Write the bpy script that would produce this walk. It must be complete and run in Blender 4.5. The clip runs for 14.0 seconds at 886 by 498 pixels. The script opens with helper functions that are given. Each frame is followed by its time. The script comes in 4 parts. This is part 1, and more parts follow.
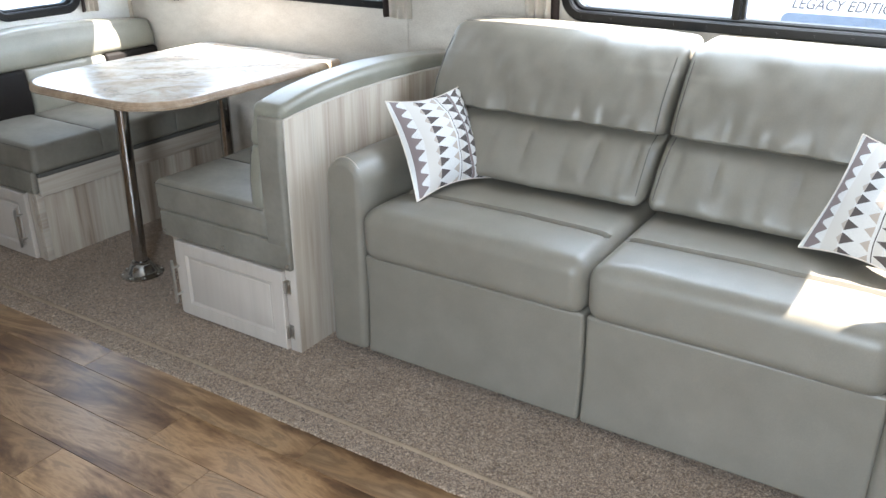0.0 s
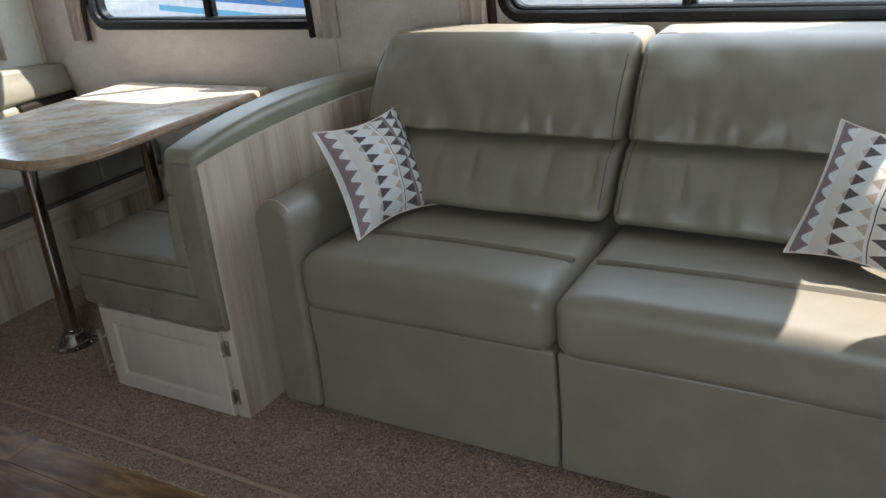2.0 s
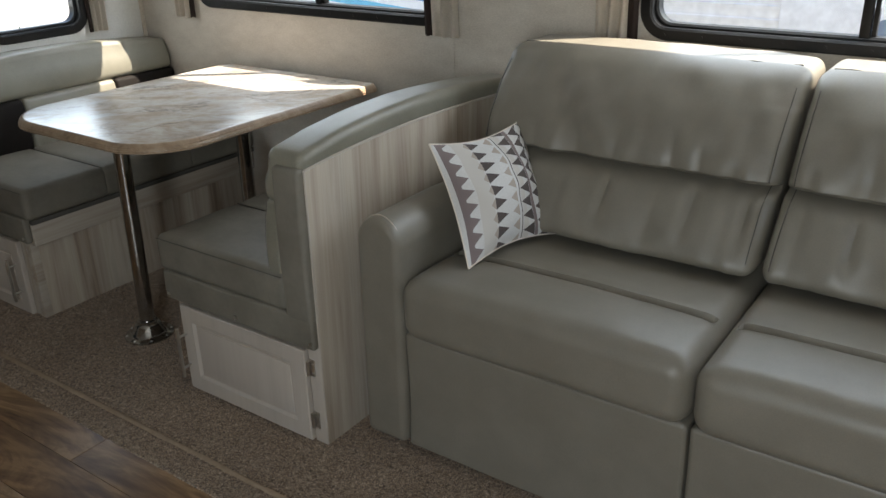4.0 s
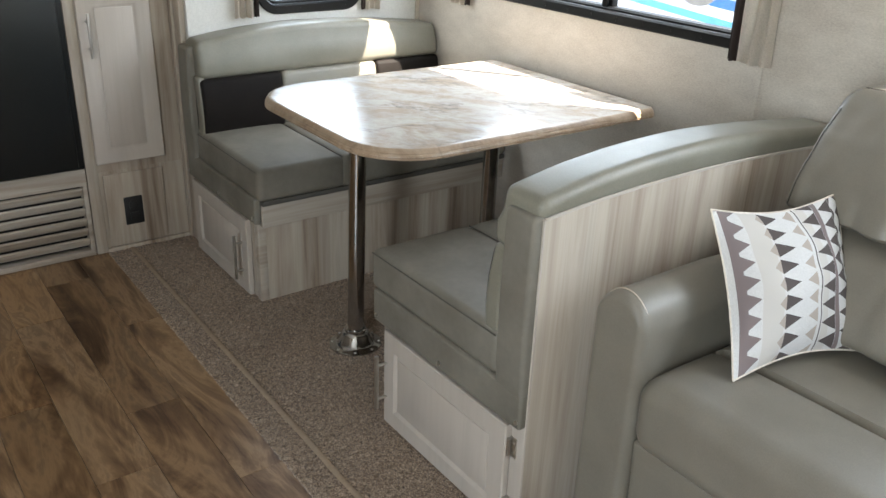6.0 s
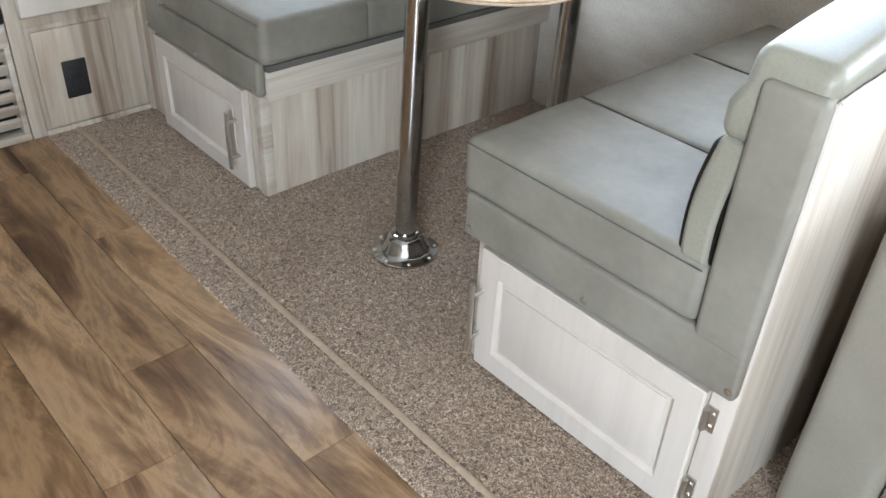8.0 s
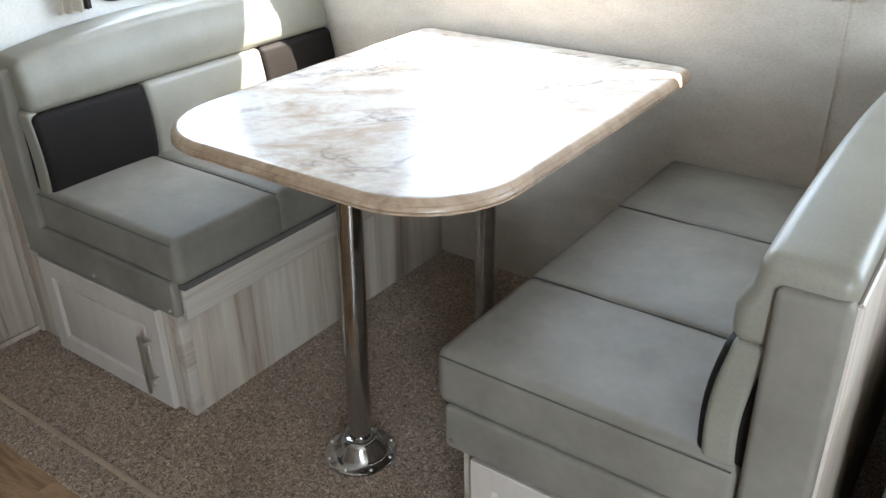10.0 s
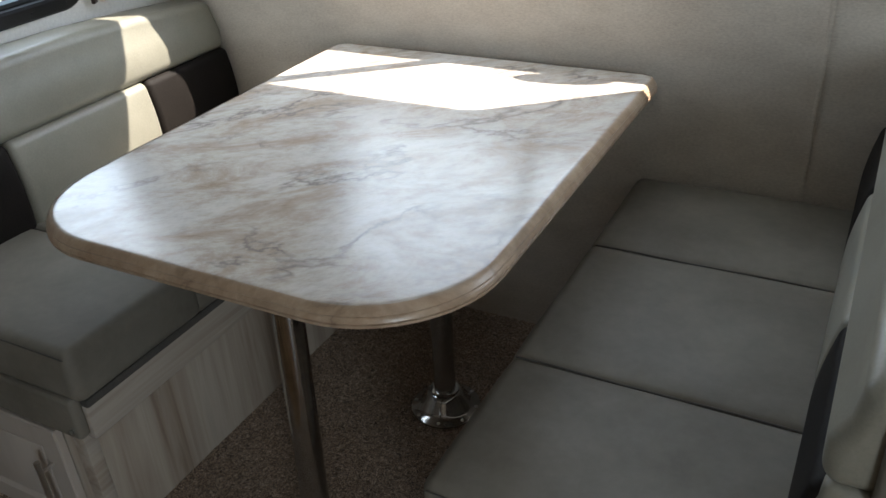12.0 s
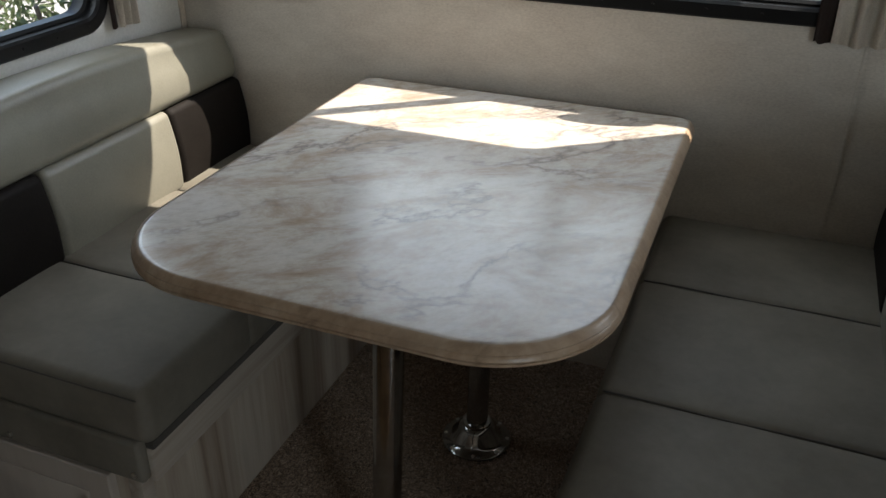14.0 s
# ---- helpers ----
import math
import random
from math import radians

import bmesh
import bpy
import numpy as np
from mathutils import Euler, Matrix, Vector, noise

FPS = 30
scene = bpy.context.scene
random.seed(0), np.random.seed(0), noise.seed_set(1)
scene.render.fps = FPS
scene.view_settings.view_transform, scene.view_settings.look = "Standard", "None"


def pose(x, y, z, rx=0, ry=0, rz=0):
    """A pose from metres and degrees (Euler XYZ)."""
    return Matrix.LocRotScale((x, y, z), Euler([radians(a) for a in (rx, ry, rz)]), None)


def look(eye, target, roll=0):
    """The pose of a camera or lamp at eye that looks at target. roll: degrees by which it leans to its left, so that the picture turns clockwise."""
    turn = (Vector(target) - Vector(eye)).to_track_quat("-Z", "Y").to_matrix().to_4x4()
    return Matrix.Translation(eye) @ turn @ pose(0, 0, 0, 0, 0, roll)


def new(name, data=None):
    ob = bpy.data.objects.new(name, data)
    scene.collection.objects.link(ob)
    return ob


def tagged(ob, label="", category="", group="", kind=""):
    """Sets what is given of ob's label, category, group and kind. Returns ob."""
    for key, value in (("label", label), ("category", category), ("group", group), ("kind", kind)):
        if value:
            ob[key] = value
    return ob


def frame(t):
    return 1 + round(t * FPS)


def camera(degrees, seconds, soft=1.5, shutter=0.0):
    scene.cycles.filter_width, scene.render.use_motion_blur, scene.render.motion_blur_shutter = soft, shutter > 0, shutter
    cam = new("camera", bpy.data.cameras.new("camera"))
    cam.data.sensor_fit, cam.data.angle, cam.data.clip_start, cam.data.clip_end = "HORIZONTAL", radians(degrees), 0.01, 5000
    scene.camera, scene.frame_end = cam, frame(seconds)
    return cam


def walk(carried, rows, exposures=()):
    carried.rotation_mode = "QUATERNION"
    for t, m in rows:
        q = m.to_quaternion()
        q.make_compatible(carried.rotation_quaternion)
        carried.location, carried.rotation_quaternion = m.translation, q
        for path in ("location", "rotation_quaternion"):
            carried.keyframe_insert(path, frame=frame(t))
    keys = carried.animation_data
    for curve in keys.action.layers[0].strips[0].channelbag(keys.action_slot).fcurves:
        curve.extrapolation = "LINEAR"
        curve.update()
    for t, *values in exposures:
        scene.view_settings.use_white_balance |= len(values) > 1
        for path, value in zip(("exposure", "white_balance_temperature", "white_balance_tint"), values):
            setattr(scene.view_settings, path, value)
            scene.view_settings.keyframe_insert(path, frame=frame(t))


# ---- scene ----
cam = camera(55.1, 14.0)
PATH = [
    (0, (1.727, -1.812, 1.453), (0.735, -0.271, 0.651), -0.2),
    (0.5, (1.695, -1.74, 1.449), (0.756, -0.157, 0.666), -1.1),
    (1, (1.647, -1.686, 1.448), (0.719, -0.102, 0.655), -2.2),
    (1.5, (1.639, -1.607, 1.438), (0.691, -0.035, 0.644), -3.6),
    (2, (1.655, -1.532, 1.422), (0.703, 0.041, 0.633), -5.5),
    (4.5, (1.363, -1.311, 1.43), (0.191, 0.094, 0.623), 2.5),
    (5, (1.358, -1.198, 1.444), (-0.086, -0.049, 0.671), 1.4),
    (5.5, (1.275, -1.122, 1.426), (-0.213, -0.043, 0.637), 1.1),
    (6, (1.104, -1.065, 1.413), (-0.359, 0.023, 0.591), 2.1),
    (6.5, (0.946, -1.041, 1.332), (-0.456, 0.029, 0.388), 2.3),
    (7, (0.706, -0.969, 1.21), (-0.635, 0.06, 0.14), 2.0),
    (9.5, (0.161, -1.038, 1.22), (-0.816, 0.281, 0.077), 0.8),
    (10, (0.103, -0.976, 1.336), (-0.942, 0.448, 0.398), -1.2),
    (10.5, (0.056, -0.973, 1.362), (-0.955, 0.472, 0.419), -0.2),
    (11, (-0.002, -0.858, 1.381), (-1.0, 0.581, 0.416), -0.3),
    (11.5, (-0.062, -0.771, 1.352), (-1.048, 0.68, 0.391), -1.3),
    (12, (-0.162, -0.721, 1.364), (-1.013, 0.781, 0.354), -3.8),
    (12.5, (-0.281, -0.737, 1.381), (-0.891, 0.851, 0.328), -2.5),
    (13, (-0.423, -0.794, 1.399), (-0.976, 0.843, 0.391), -1.3),
    (13.5, (-0.444, -0.825, 1.404), (-0.996, 0.844, 0.45), 0.6),
    (14, (-0.45, -0.865, 1.4), (-1.094, 0.765, 0.437), 0.4),
]
EXPOSURES = [(0.0, 3.1, 6200, 10), (0.5, 2.22, 6200, 10), (1.0, 1.75, 6350, 10), (1.5, 1.65, 6450, 10), (2.0, 1.6, 6500, 10), (4.5, 1.85, 7000, 10), (5.0, 2.16, 7050, 10), (6.0, 2.76, 6750, 10), (6.5, 3.05, 6400, 10), (7.0, 3.56, 6250, 10), (9.5, 4.2, 6200, 10), (10.0, 3.28, 6250, 10), (10.3, 2.4, 6300, 10), (11.0, 2.2, 6400, 10), (12.0, 1.86, 6500, 10), (13.0, 1.8, 6600, 10), (14.0, 1.12, 6750, 10)]
walk(cam, [(t, look(eye, target, roll)) for t, eye, target, roll in PATH], EXPOSURES)

# ---- light ----
SUN_WAY = Vector((-0.53, -0.41, -1.0)).normalized()
world = bpy.data.worlds.new("sky")
scene.world = world
world.use_nodes = True
wn = world.node_tree
sky = wn.nodes.new("ShaderNodeTexSky")
sky.sky_type = "NISHITA"
sky.sun_disc = False
sky.sun_elevation = math.asin(-SUN_WAY.z)
sky.sun_rotation = math.atan2(-SUN_WAY.x, -SUN_WAY.y)
wn.links.new(sky.outputs["Color"], wn.nodes["Background"].inputs["Color"])
wn.nodes["Background"].inputs["Strength"].default_value = 0.15

sun_data = bpy.data.lights.new("sun", "SUN")
sun_data.energy, sun_data.angle, sun_data.color = 5.0, radians(0.5), (1.0, 0.94, 0.85)
sun = new("sun", sun_data)
sun.matrix_basis = Matrix.Translation((3, 3, 8)) @ SUN_WAY.to_track_quat("-Z", "Y").to_matrix().to_4x4()


def window_lamp(name, place, aim, w, h, watts, tint=(0.80, 0.91, 1.0)):
    d = bpy.data.lights.new(name, "AREA")
    d.shape, d.size, d.size_y, d.energy, d.color = "RECTANGLE", w, h, watts, tint
    ob = new(name, d)
    ob.matrix_basis = look(place, aim)
    return ob


# lamps stand in for window daylight; the rear one is added, its door unseen
window_lamp("added_rear_light", (1.6, -2.52, 1.3), (1.2, 0, 0.65), 0.62, 1.2, 10.0)
window_lamp("dinette_window_light", (-0.98, 1.07, 1.33), (-0.98, -0.6, 0.5), 1.05, 0.55, 2.2)
window_lamp("sofa_window_light", (1.03, 1.07, 1.33), (1.03, -0.6, 0.5), 1.15, 0.55, 3.2)
window_lamp("end_window_light", (-2.0, 0.55, 1.25), (0, 0.5, 0.9), 0.36, 0.55, 0.9)


# ---- materials ----
def nodes_of(name, rough=0.6, metal=0.0, spec=0.5):
    m = bpy.data.materials.new(name)
    m.use_nodes = True
    nt = m.node_tree
    b = nt.nodes["Principled BSDF"]
    b.inputs["Roughness"].default_value, b.inputs["Metallic"].default_value = rough, metal
    b.inputs["Specular IOR Level"].default_value = spec
    return m, nt, b


def coords(nt, stretch=(1, 1, 1), shuffle=False):
    tc = nt.nodes.new("ShaderNodeTexCoord")
    mp = nt.nodes.new("ShaderNodeMapping")
    mp.inputs["Scale"].default_value = stretch
    src = tc.outputs["Object"]
    if shuffle:
        oi = nt.nodes.new("ShaderNodeObjectInfo")
        mul = nt.nodes.new("ShaderNodeVectorMath")
        mul.operation = "MULTIPLY_ADD"
        comb = nt.nodes.new("ShaderNodeCombineXYZ")
        for k in range(3):
            nt.links.new(oi.outputs["Random"], comb.inputs[k])
        mul.inputs[1].default_value = (37.0, 91.0, 53.0)
        nt.links.new(comb.outputs[0], mul.inputs[0])
        nt.links.new(src, mul.inputs[2])
        src = mul.outputs[0]
    nt.links.new(src, mp.inputs["Vector"])
    return mp.outputs["Vector"]


def noise_of(nt, vec, scale, detail=4.0, rough=0.55, warp=0.0):
    n = nt.nodes.new("ShaderNodeTexNoise")
    n.inputs["Scale"].default_value, n.inputs["Detail"].default_value = scale, detail
    n.inputs["Roughness"].default_value, n.inputs["Distortion"].default_value = rough, warp
    nt.links.new(vec, n.inputs["Vector"])
    return n.outputs["Fac"]


def ramp(nt, fac, stops):
    r = nt.nodes.new("ShaderNodeValToRGB")
    e = r.color_ramp.elements
    e[0].position, e[0].color = stops[0][0], (*stops[0][1], 1)
    e[1].position, e[1].color = stops[-1][0], (*stops[-1][1], 1)
    for p, c in stops[1:-1]:
        e.new(p).color = (*c, 1)
    nt.links.new(fac, r.inputs["Fac"])
    return r.outputs["Color"]


def blend(nt, a, b, fac, kind="MIX"):
    m = nt.nodes.new("ShaderNodeMix")
    m.data_type, m.blend_type = "RGBA", kind
    for slot, v in ((6, a), (7, b), (0, fac)):
        if hasattr(v, "links"):
            nt.links.new(v, m.inputs[slot])
        else:
            m.inputs[slot].default_value = (*v, 1) if isinstance(v, tuple) else v
    return m.outputs[2]


def bump(nt, b, height, strength, dist=0.002):
    n = nt.nodes.new("ShaderNodeBump")
    n.inputs["Strength"].default_value, n.inputs["Distance"].default_value = strength, dist
    nt.links.new(height, n.inputs["Height"])
    nt.links.new(n.outputs["Normal"], b.inputs["Normal"])


def math_node(nt, op, a, b=None, c=None):
    n = nt.nodes.new("ShaderNodeMath")
    n.operation = op
    for k, v in enumerate((a, b, c)):
        if v is None:
            continue
        if hasattr(v, "links"):
            nt.links.new(v, n.inputs[k])
        else:
            n.inputs[k].default_value = v
    return n.outputs[0]


def two_scale(name, dark, light, fine, coarse, rough, relief=0.2, dist=0.001, stretch=(1, 1, 1), spec=0.5, metal=0.0, fine_mix=0.5):
    """A surface that varies at a coarse and at a fine scale."""
    m, nt, b = nodes_of(name, rough, metal, spec)
    v = coords(nt, stretch)
    big = noise_of(nt, v, coarse, 3)
    small = noise_of(nt, v, fine, 5, 0.65)
    base = ramp(nt, big, [(0.3, dark), (0.7, light)])
    grain = ramp(nt, small, [(0.3, tuple(0.72 * q for q in dark)), (0.7, tuple(min(1, 1.12 * q) for q in light))])
    nt.links.new(blend(nt, base, grain, fine_mix), b.inputs["Base Color"])
    bump(nt, b, small, relief, dist)
    return m


def wood(name, stops, grain=(26, 26, 1.6), rough=0.5, shuffle=False, warp=0.6, share=0.55, knots=(3.6, 3.6, 1.7)):
    """Printed wood: long grain, broad tone bands and knots."""
    m, nt, b = nodes_of(name, rough, 0, 0.35)
    v = coords(nt, grain, shuffle)
    w = coords(nt, tuple(0.27 * g for g in grain), shuffle)
    fine = noise_of(nt, v, 1.0, 7, 0.68, warp)
    broad = noise_of(nt, w, 1.0, 4, 0.6, 2 * warp)
    mix = math_node(nt, "ADD", math_node(nt, "MULTIPLY", fine, 1 - share), math_node(nt, "MULTIPLY", broad, share))
    vo = nt.nodes.new("ShaderNodeTexVoronoi")
    vo.inputs["Scale"].default_value = 1.0
    nt.links.new(coords(nt, knots, shuffle), vo.inputs["Vector"])
    knot = ramp(nt, vo.outputs["Distance"], [(0.02, (0.38, 0.32, 0.28)), (0.06, (0.80, 0.76, 0.72)), (0.13, (1, 1, 1))])
    col = blend(nt, ramp(nt, mix, stops), knot, 0.8, "MULTIPLY")
    if shuffle:
        # each board is printed a little lighter, darker or greyer than the next
        oi = nt.nodes.new("ShaderNodeObjectInfo")
        board = ramp(nt, oi.outputs["Random"], [(0.0, (0.66, 0.62, 0.58)), (0.3, (1.0, 0.95, 0.88)), (0.6, (0.80, 0.79, 0.80)), (1.0, (1.0, 1.0, 1.0))])
        col = blend(nt, col, board, 1.0, "MULTIPLY")
    nt.links.new(col, b.inputs["Base Color"])
    bump(nt, b, fine, 0.12, 0.0008)
    return m


M = {}
M["wall"] = two_scale("wallpaper", (0.46, 0.41, 0.35), (0.60, 0.55, 0.48), 130, 9, 0.75, 0.25, 0.0006, (1, 1, 2.2), fine_mix=0.4)
M["ceiling"] = two_scale("ceiling_panel", (0.68, 0.66, 0.62), (0.76, 0.74, 0.70), 60, 3, 0.8, 0.1)
M["end_wall"] = two_scale("end_wallpaper", (0.58, 0.56, 0.52), (0.68, 0.66, 0.61), 160, 5, 0.75, 0.2, 0.0006, fine_mix=0.3)
M["sofa"] = two_scale("taupe_leatherette", (0.168, 0.149, 0.118), (0.208, 0.187, 0.152), 420, 9, 0.43, 0.3, 0.0006, spec=0.5, fine_mix=0.3)
M["fabric"] = two_scale("grey_bench_vinyl", (0.135, 0.120, 0.094), (0.225, 0.206, 0.170), 60, 4.5, 0.60, 0.14, 0.0006, spec=0.3, fine_mix=0.14)
M["back_vinyl"] = two_scale("pale_grey_back_vinyl", (0.185, 0.172, 0.134), (0.25, 0.234, 0.188), 260, 6, 0.42, 0.2, 0.0005, spec=0.5, fine_mix=0.25)
M["dark"] = two_scale("dark_brown_vinyl", (0.010, 0.008, 0.007), (0.016, 0.013, 0.011), 240, 10, 0.62, 0.3, 0.0006, spec=0.1)
M["piping"] = two_scale("seam_thread", (0.06, 0.055, 0.048), (0.09, 0.082, 0.07), 400, 20, 0.7)
M["wood"] = wood("grey_washed_wood", [(0.33, (0.135, 0.088, 0.061)), (0.41, (0.261, 0.200, 0.151)), (0.47, (0.369, 0.304, 0.241)), (0.55, (0.459, 0.401, 0.329)), (0.60, (0.387, 0.338, 0.279)), (0.70, (0.279, 0.232, 0.189))], (15, 15, 0.75), 0.5, False, 0.8, 0.58, (2.6, 2.6, 1.5))
M["ledge"] = wood("grey_washed_ledge", [(0.33, (0.227, 0.172, 0.130)), (0.45, (0.353, 0.294, 0.235)), (0.55, (0.445, 0.391, 0.328)), (0.68, (0.386, 0.336, 0.281))], (30, 1.3, 30), 0.45)
M["cream"] = wood("cream_cabinet_wood", [(0.25, (0.396, 0.344, 0.292)), (0.5, (0.464, 0.408, 0.353)), (0.75, (0.516, 0.464, 0.408))], (30, 30, 2.0), 0.45, knots=(0.7, 0.7, 0.5))
M["plank"] = wood("vinyl_plank", [(0.33, (0.040, 0.019, 0.009)), (0.41, (0.115, 0.060, 0.028)), (0.48, (0.225, 0.132, 0.065)), (0.535, (0.36, 0.228, 0.122)), (0.58, (0.22, 0.137, 0.074)), (0.62, (0.34, 0.228, 0.134)), (0.70, (0.46, 0.33, 0.21))], (2.0, 8.0, 9), 0.33, True, 1.9, 0.5, (1.6, 5.0, 3.0))
M["joint"] = two_scale("floor_joint", (0.02, 0.015, 0.012), (0.035, 0.026, 0.02), 100, 10, 0.8)
M["chrome"] = two_scale("chrome", (0.40, 0.395, 0.385), (0.50, 0.495, 0.485), 60, 8, 0.13, 0.02, metal=1.0)
M["steel"] = two_scale("brushed_nickel", (0.55, 0.53, 0.5), (0.66, 0.64, 0.6), 300, 20, 0.28, 0.05, metal=1.0)
M["black"] = two_scale("black_window_metal", (0.005, 0.005, 0.0055), (0.009, 0.009, 0.0095), 200, 8, 0.34, 0.05, spec=0.25)
M["fridge"] = two_scale("black_refrigerator_panel", (0.006, 0.007, 0.007), (0.010, 0.011, 0.011), 120, 5, 0.35, 0.04)
M["curtain"] = two_scale("beige_curtain", (0.64, 0.565, 0.475), (0.74, 0.67, 0.58), 300, 12, 0.9, 0.4, 0.0005)
M["brown"] = two_scale("brown_curtain_edge", (0.035, 0.022, 0.018), (0.05, 0.033, 0.027), 300, 12, 0.9, 0.4, 0.0005)
M["seam_tape"] = two_scale("tan_carpet_seam", (0.30, 0.22, 0.155), (0.385, 0.295, 0.21), 90, 12, 0.9, 0.4)
M["trim"] = two_scale("tan_trim", (0.52, 0.45, 0.36), (0.58, 0.5, 0.41), 90, 8, 0.6)
M["socket"] = two_scale("black_plastic", (0.008, 0.008, 0.008), (0.013, 0.013, 0.013), 200, 10, 0.5)
M["trailer"] = two_scale("white_trailer_siding", (0.72, 0.73, 0.74), (0.80, 0.81, 0.82), 20, 1.5, 0.4)
M["blue"] = two_scale("blue_stripe", (0.03, 0.16, 0.42), (0.05, 0.22, 0.5), 20, 2, 0.4)
M["aqua"] = two_scale("light_blue_stripe", (0.10, 0.42, 0.62), (0.14, 0.48, 0.68), 20, 2, 0.4)
M["slate"] = two_scale("slate_decal", (0.13, 0.18, 0.25), (0.17, 0.23, 0.31), 20, 2, 0.4)
M["ink"] = two_scale("dark_decal", (0.06, 0.065, 0.075), (0.08, 0.085, 0.095), 20, 2, 0.4)
M["gravel"] = two_scale("gravel_ground", (0.28, 0.27, 0.25), (0.42, 0.40, 0.37), 40, 2, 0.95, 0.8, 0.01)
M["leaf"] = two_scale("leaves", (0.09, 0.12, 0.04), (0.15, 0.19, 0.08), 30, 4, 0.6)
M["bark"] = two_scale("bark", (0.10, 0.08, 0.06), (0.16, 0.13, 0.10), 40, 5, 0.9, 0.8)


def glass_material():
    m = bpy.data.materials.new("window_glass")
    m.use_nodes = True
    nt = m.node_tree
    nt.nodes.remove(nt.nodes["Principled BSDF"])
    tr = nt.nodes.new("ShaderNodeBsdfTransparent")
    tr.inputs["Color"].default_value = (0.94, 0.96, 0.96, 1)
    gl = nt.nodes.new("ShaderNodeBsdfGlossy")
    gl.inputs["Roughness"].default_value = 0.02
    mx = nt.nodes.new("ShaderNodeMixShader")
    mx.inputs[0].default_value = 0.05
    nt.links.new(tr.outputs[0], mx.inputs[1])
    nt.links.new(gl.outputs[0], mx.inputs[2])
    nt.links.new(mx.outputs[0], nt.nodes["Material Output"].inputs["Surface"])
    return m


M["glass"] = glass_material()


def carpet_material():
    m, nt, b = nodes_of("brown_carpet", 0.95, 0, 0.1)
    v = coords(nt)
    tuft = noise_of(nt, v, 135, 3, 0.8, 1.6)
    patch = noise_of(nt, v, 7, 4, 0.6)
    c = ramp(nt, tuft, [(0.32, (0.032, 0.021, 0.014)), (0.44, (0.16, 0.105, 0.068)), (0.53, (0.34, 0.238, 0.162)), (0.62, (0.72, 0.565, 0.42))])
    tone = ramp(nt, patch, [(0.3, (0.80, 0.78, 0.77)), (0.7, (1.0, 1.0, 1.0))])
    nt.links.new(blend(nt, c, tone, 1.0, "MULTIPLY"), b.inputs["Base Color"])
    bump(nt, b, tuft, 1.0, 0.006)
    b.inputs["Sheen Weight"].default_value = 0.25
    return m


def marble_material(name, stops, vein_tone, rough):
    """Laminate printed with long streaky clouds and broken veins that run along the table's width."""
    m, nt, b = nodes_of(name, rough, 0, 0.5)
    lean = nt.nodes.new("ShaderNodeMapping")
    lean.inputs["Rotation"].default_value = (0, 0, radians(-40))
    nt.links.new(coords(nt), lean.inputs["Vector"])
    st = nt.nodes.new("ShaderNodeMapping")
    st.inputs["Scale"].default_value = (1.0, 1.75, 1.0)
    nt.links.new(lean.outputs["Vector"], st.inputs["Vector"])
    v = st.outputs["Vector"]
    cloud = noise_of(nt, v, 5.0, 12, 0.74, 0.5)
    tone = ramp(nt, cloud, stops)
    speck = ramp(nt, noise_of(nt, v, 42, 5, 0.7), [(0.34, (0.80, 0.78, 0.76)), (0.56, (1, 1, 1))])
    tone = blend(nt, tone, speck, 0.75, "MULTIPLY")
    w = noise_of(nt, v, 2.6, 6, 0.58, 0.5)
    line = math_node(nt, "ABSOLUTE", math_node(nt, "SUBTRACT", w, 0.5))
    vein = ramp(nt, line, [(0.0, (1, 1, 1)), (0.008, (0.6, 0.6, 0.6)), (0.026, (0, 0, 0))])
    patchy = ramp(nt, noise_of(nt, v, 3.4, 4), [(0.42, (0, 0, 0)), (0.58, (1, 1, 1))])
    fac = math_node(nt, "MULTIPLY", math_node(nt, "MULTIPLY", vein, patchy), 0.9)
    nt.links.new(blend(nt, tone, vein_tone, fac), b.inputs["Base Color"])
    bump(nt, b, noise_of(nt, coords(nt), 160, 3), 0.05, 0.0004)
    return m


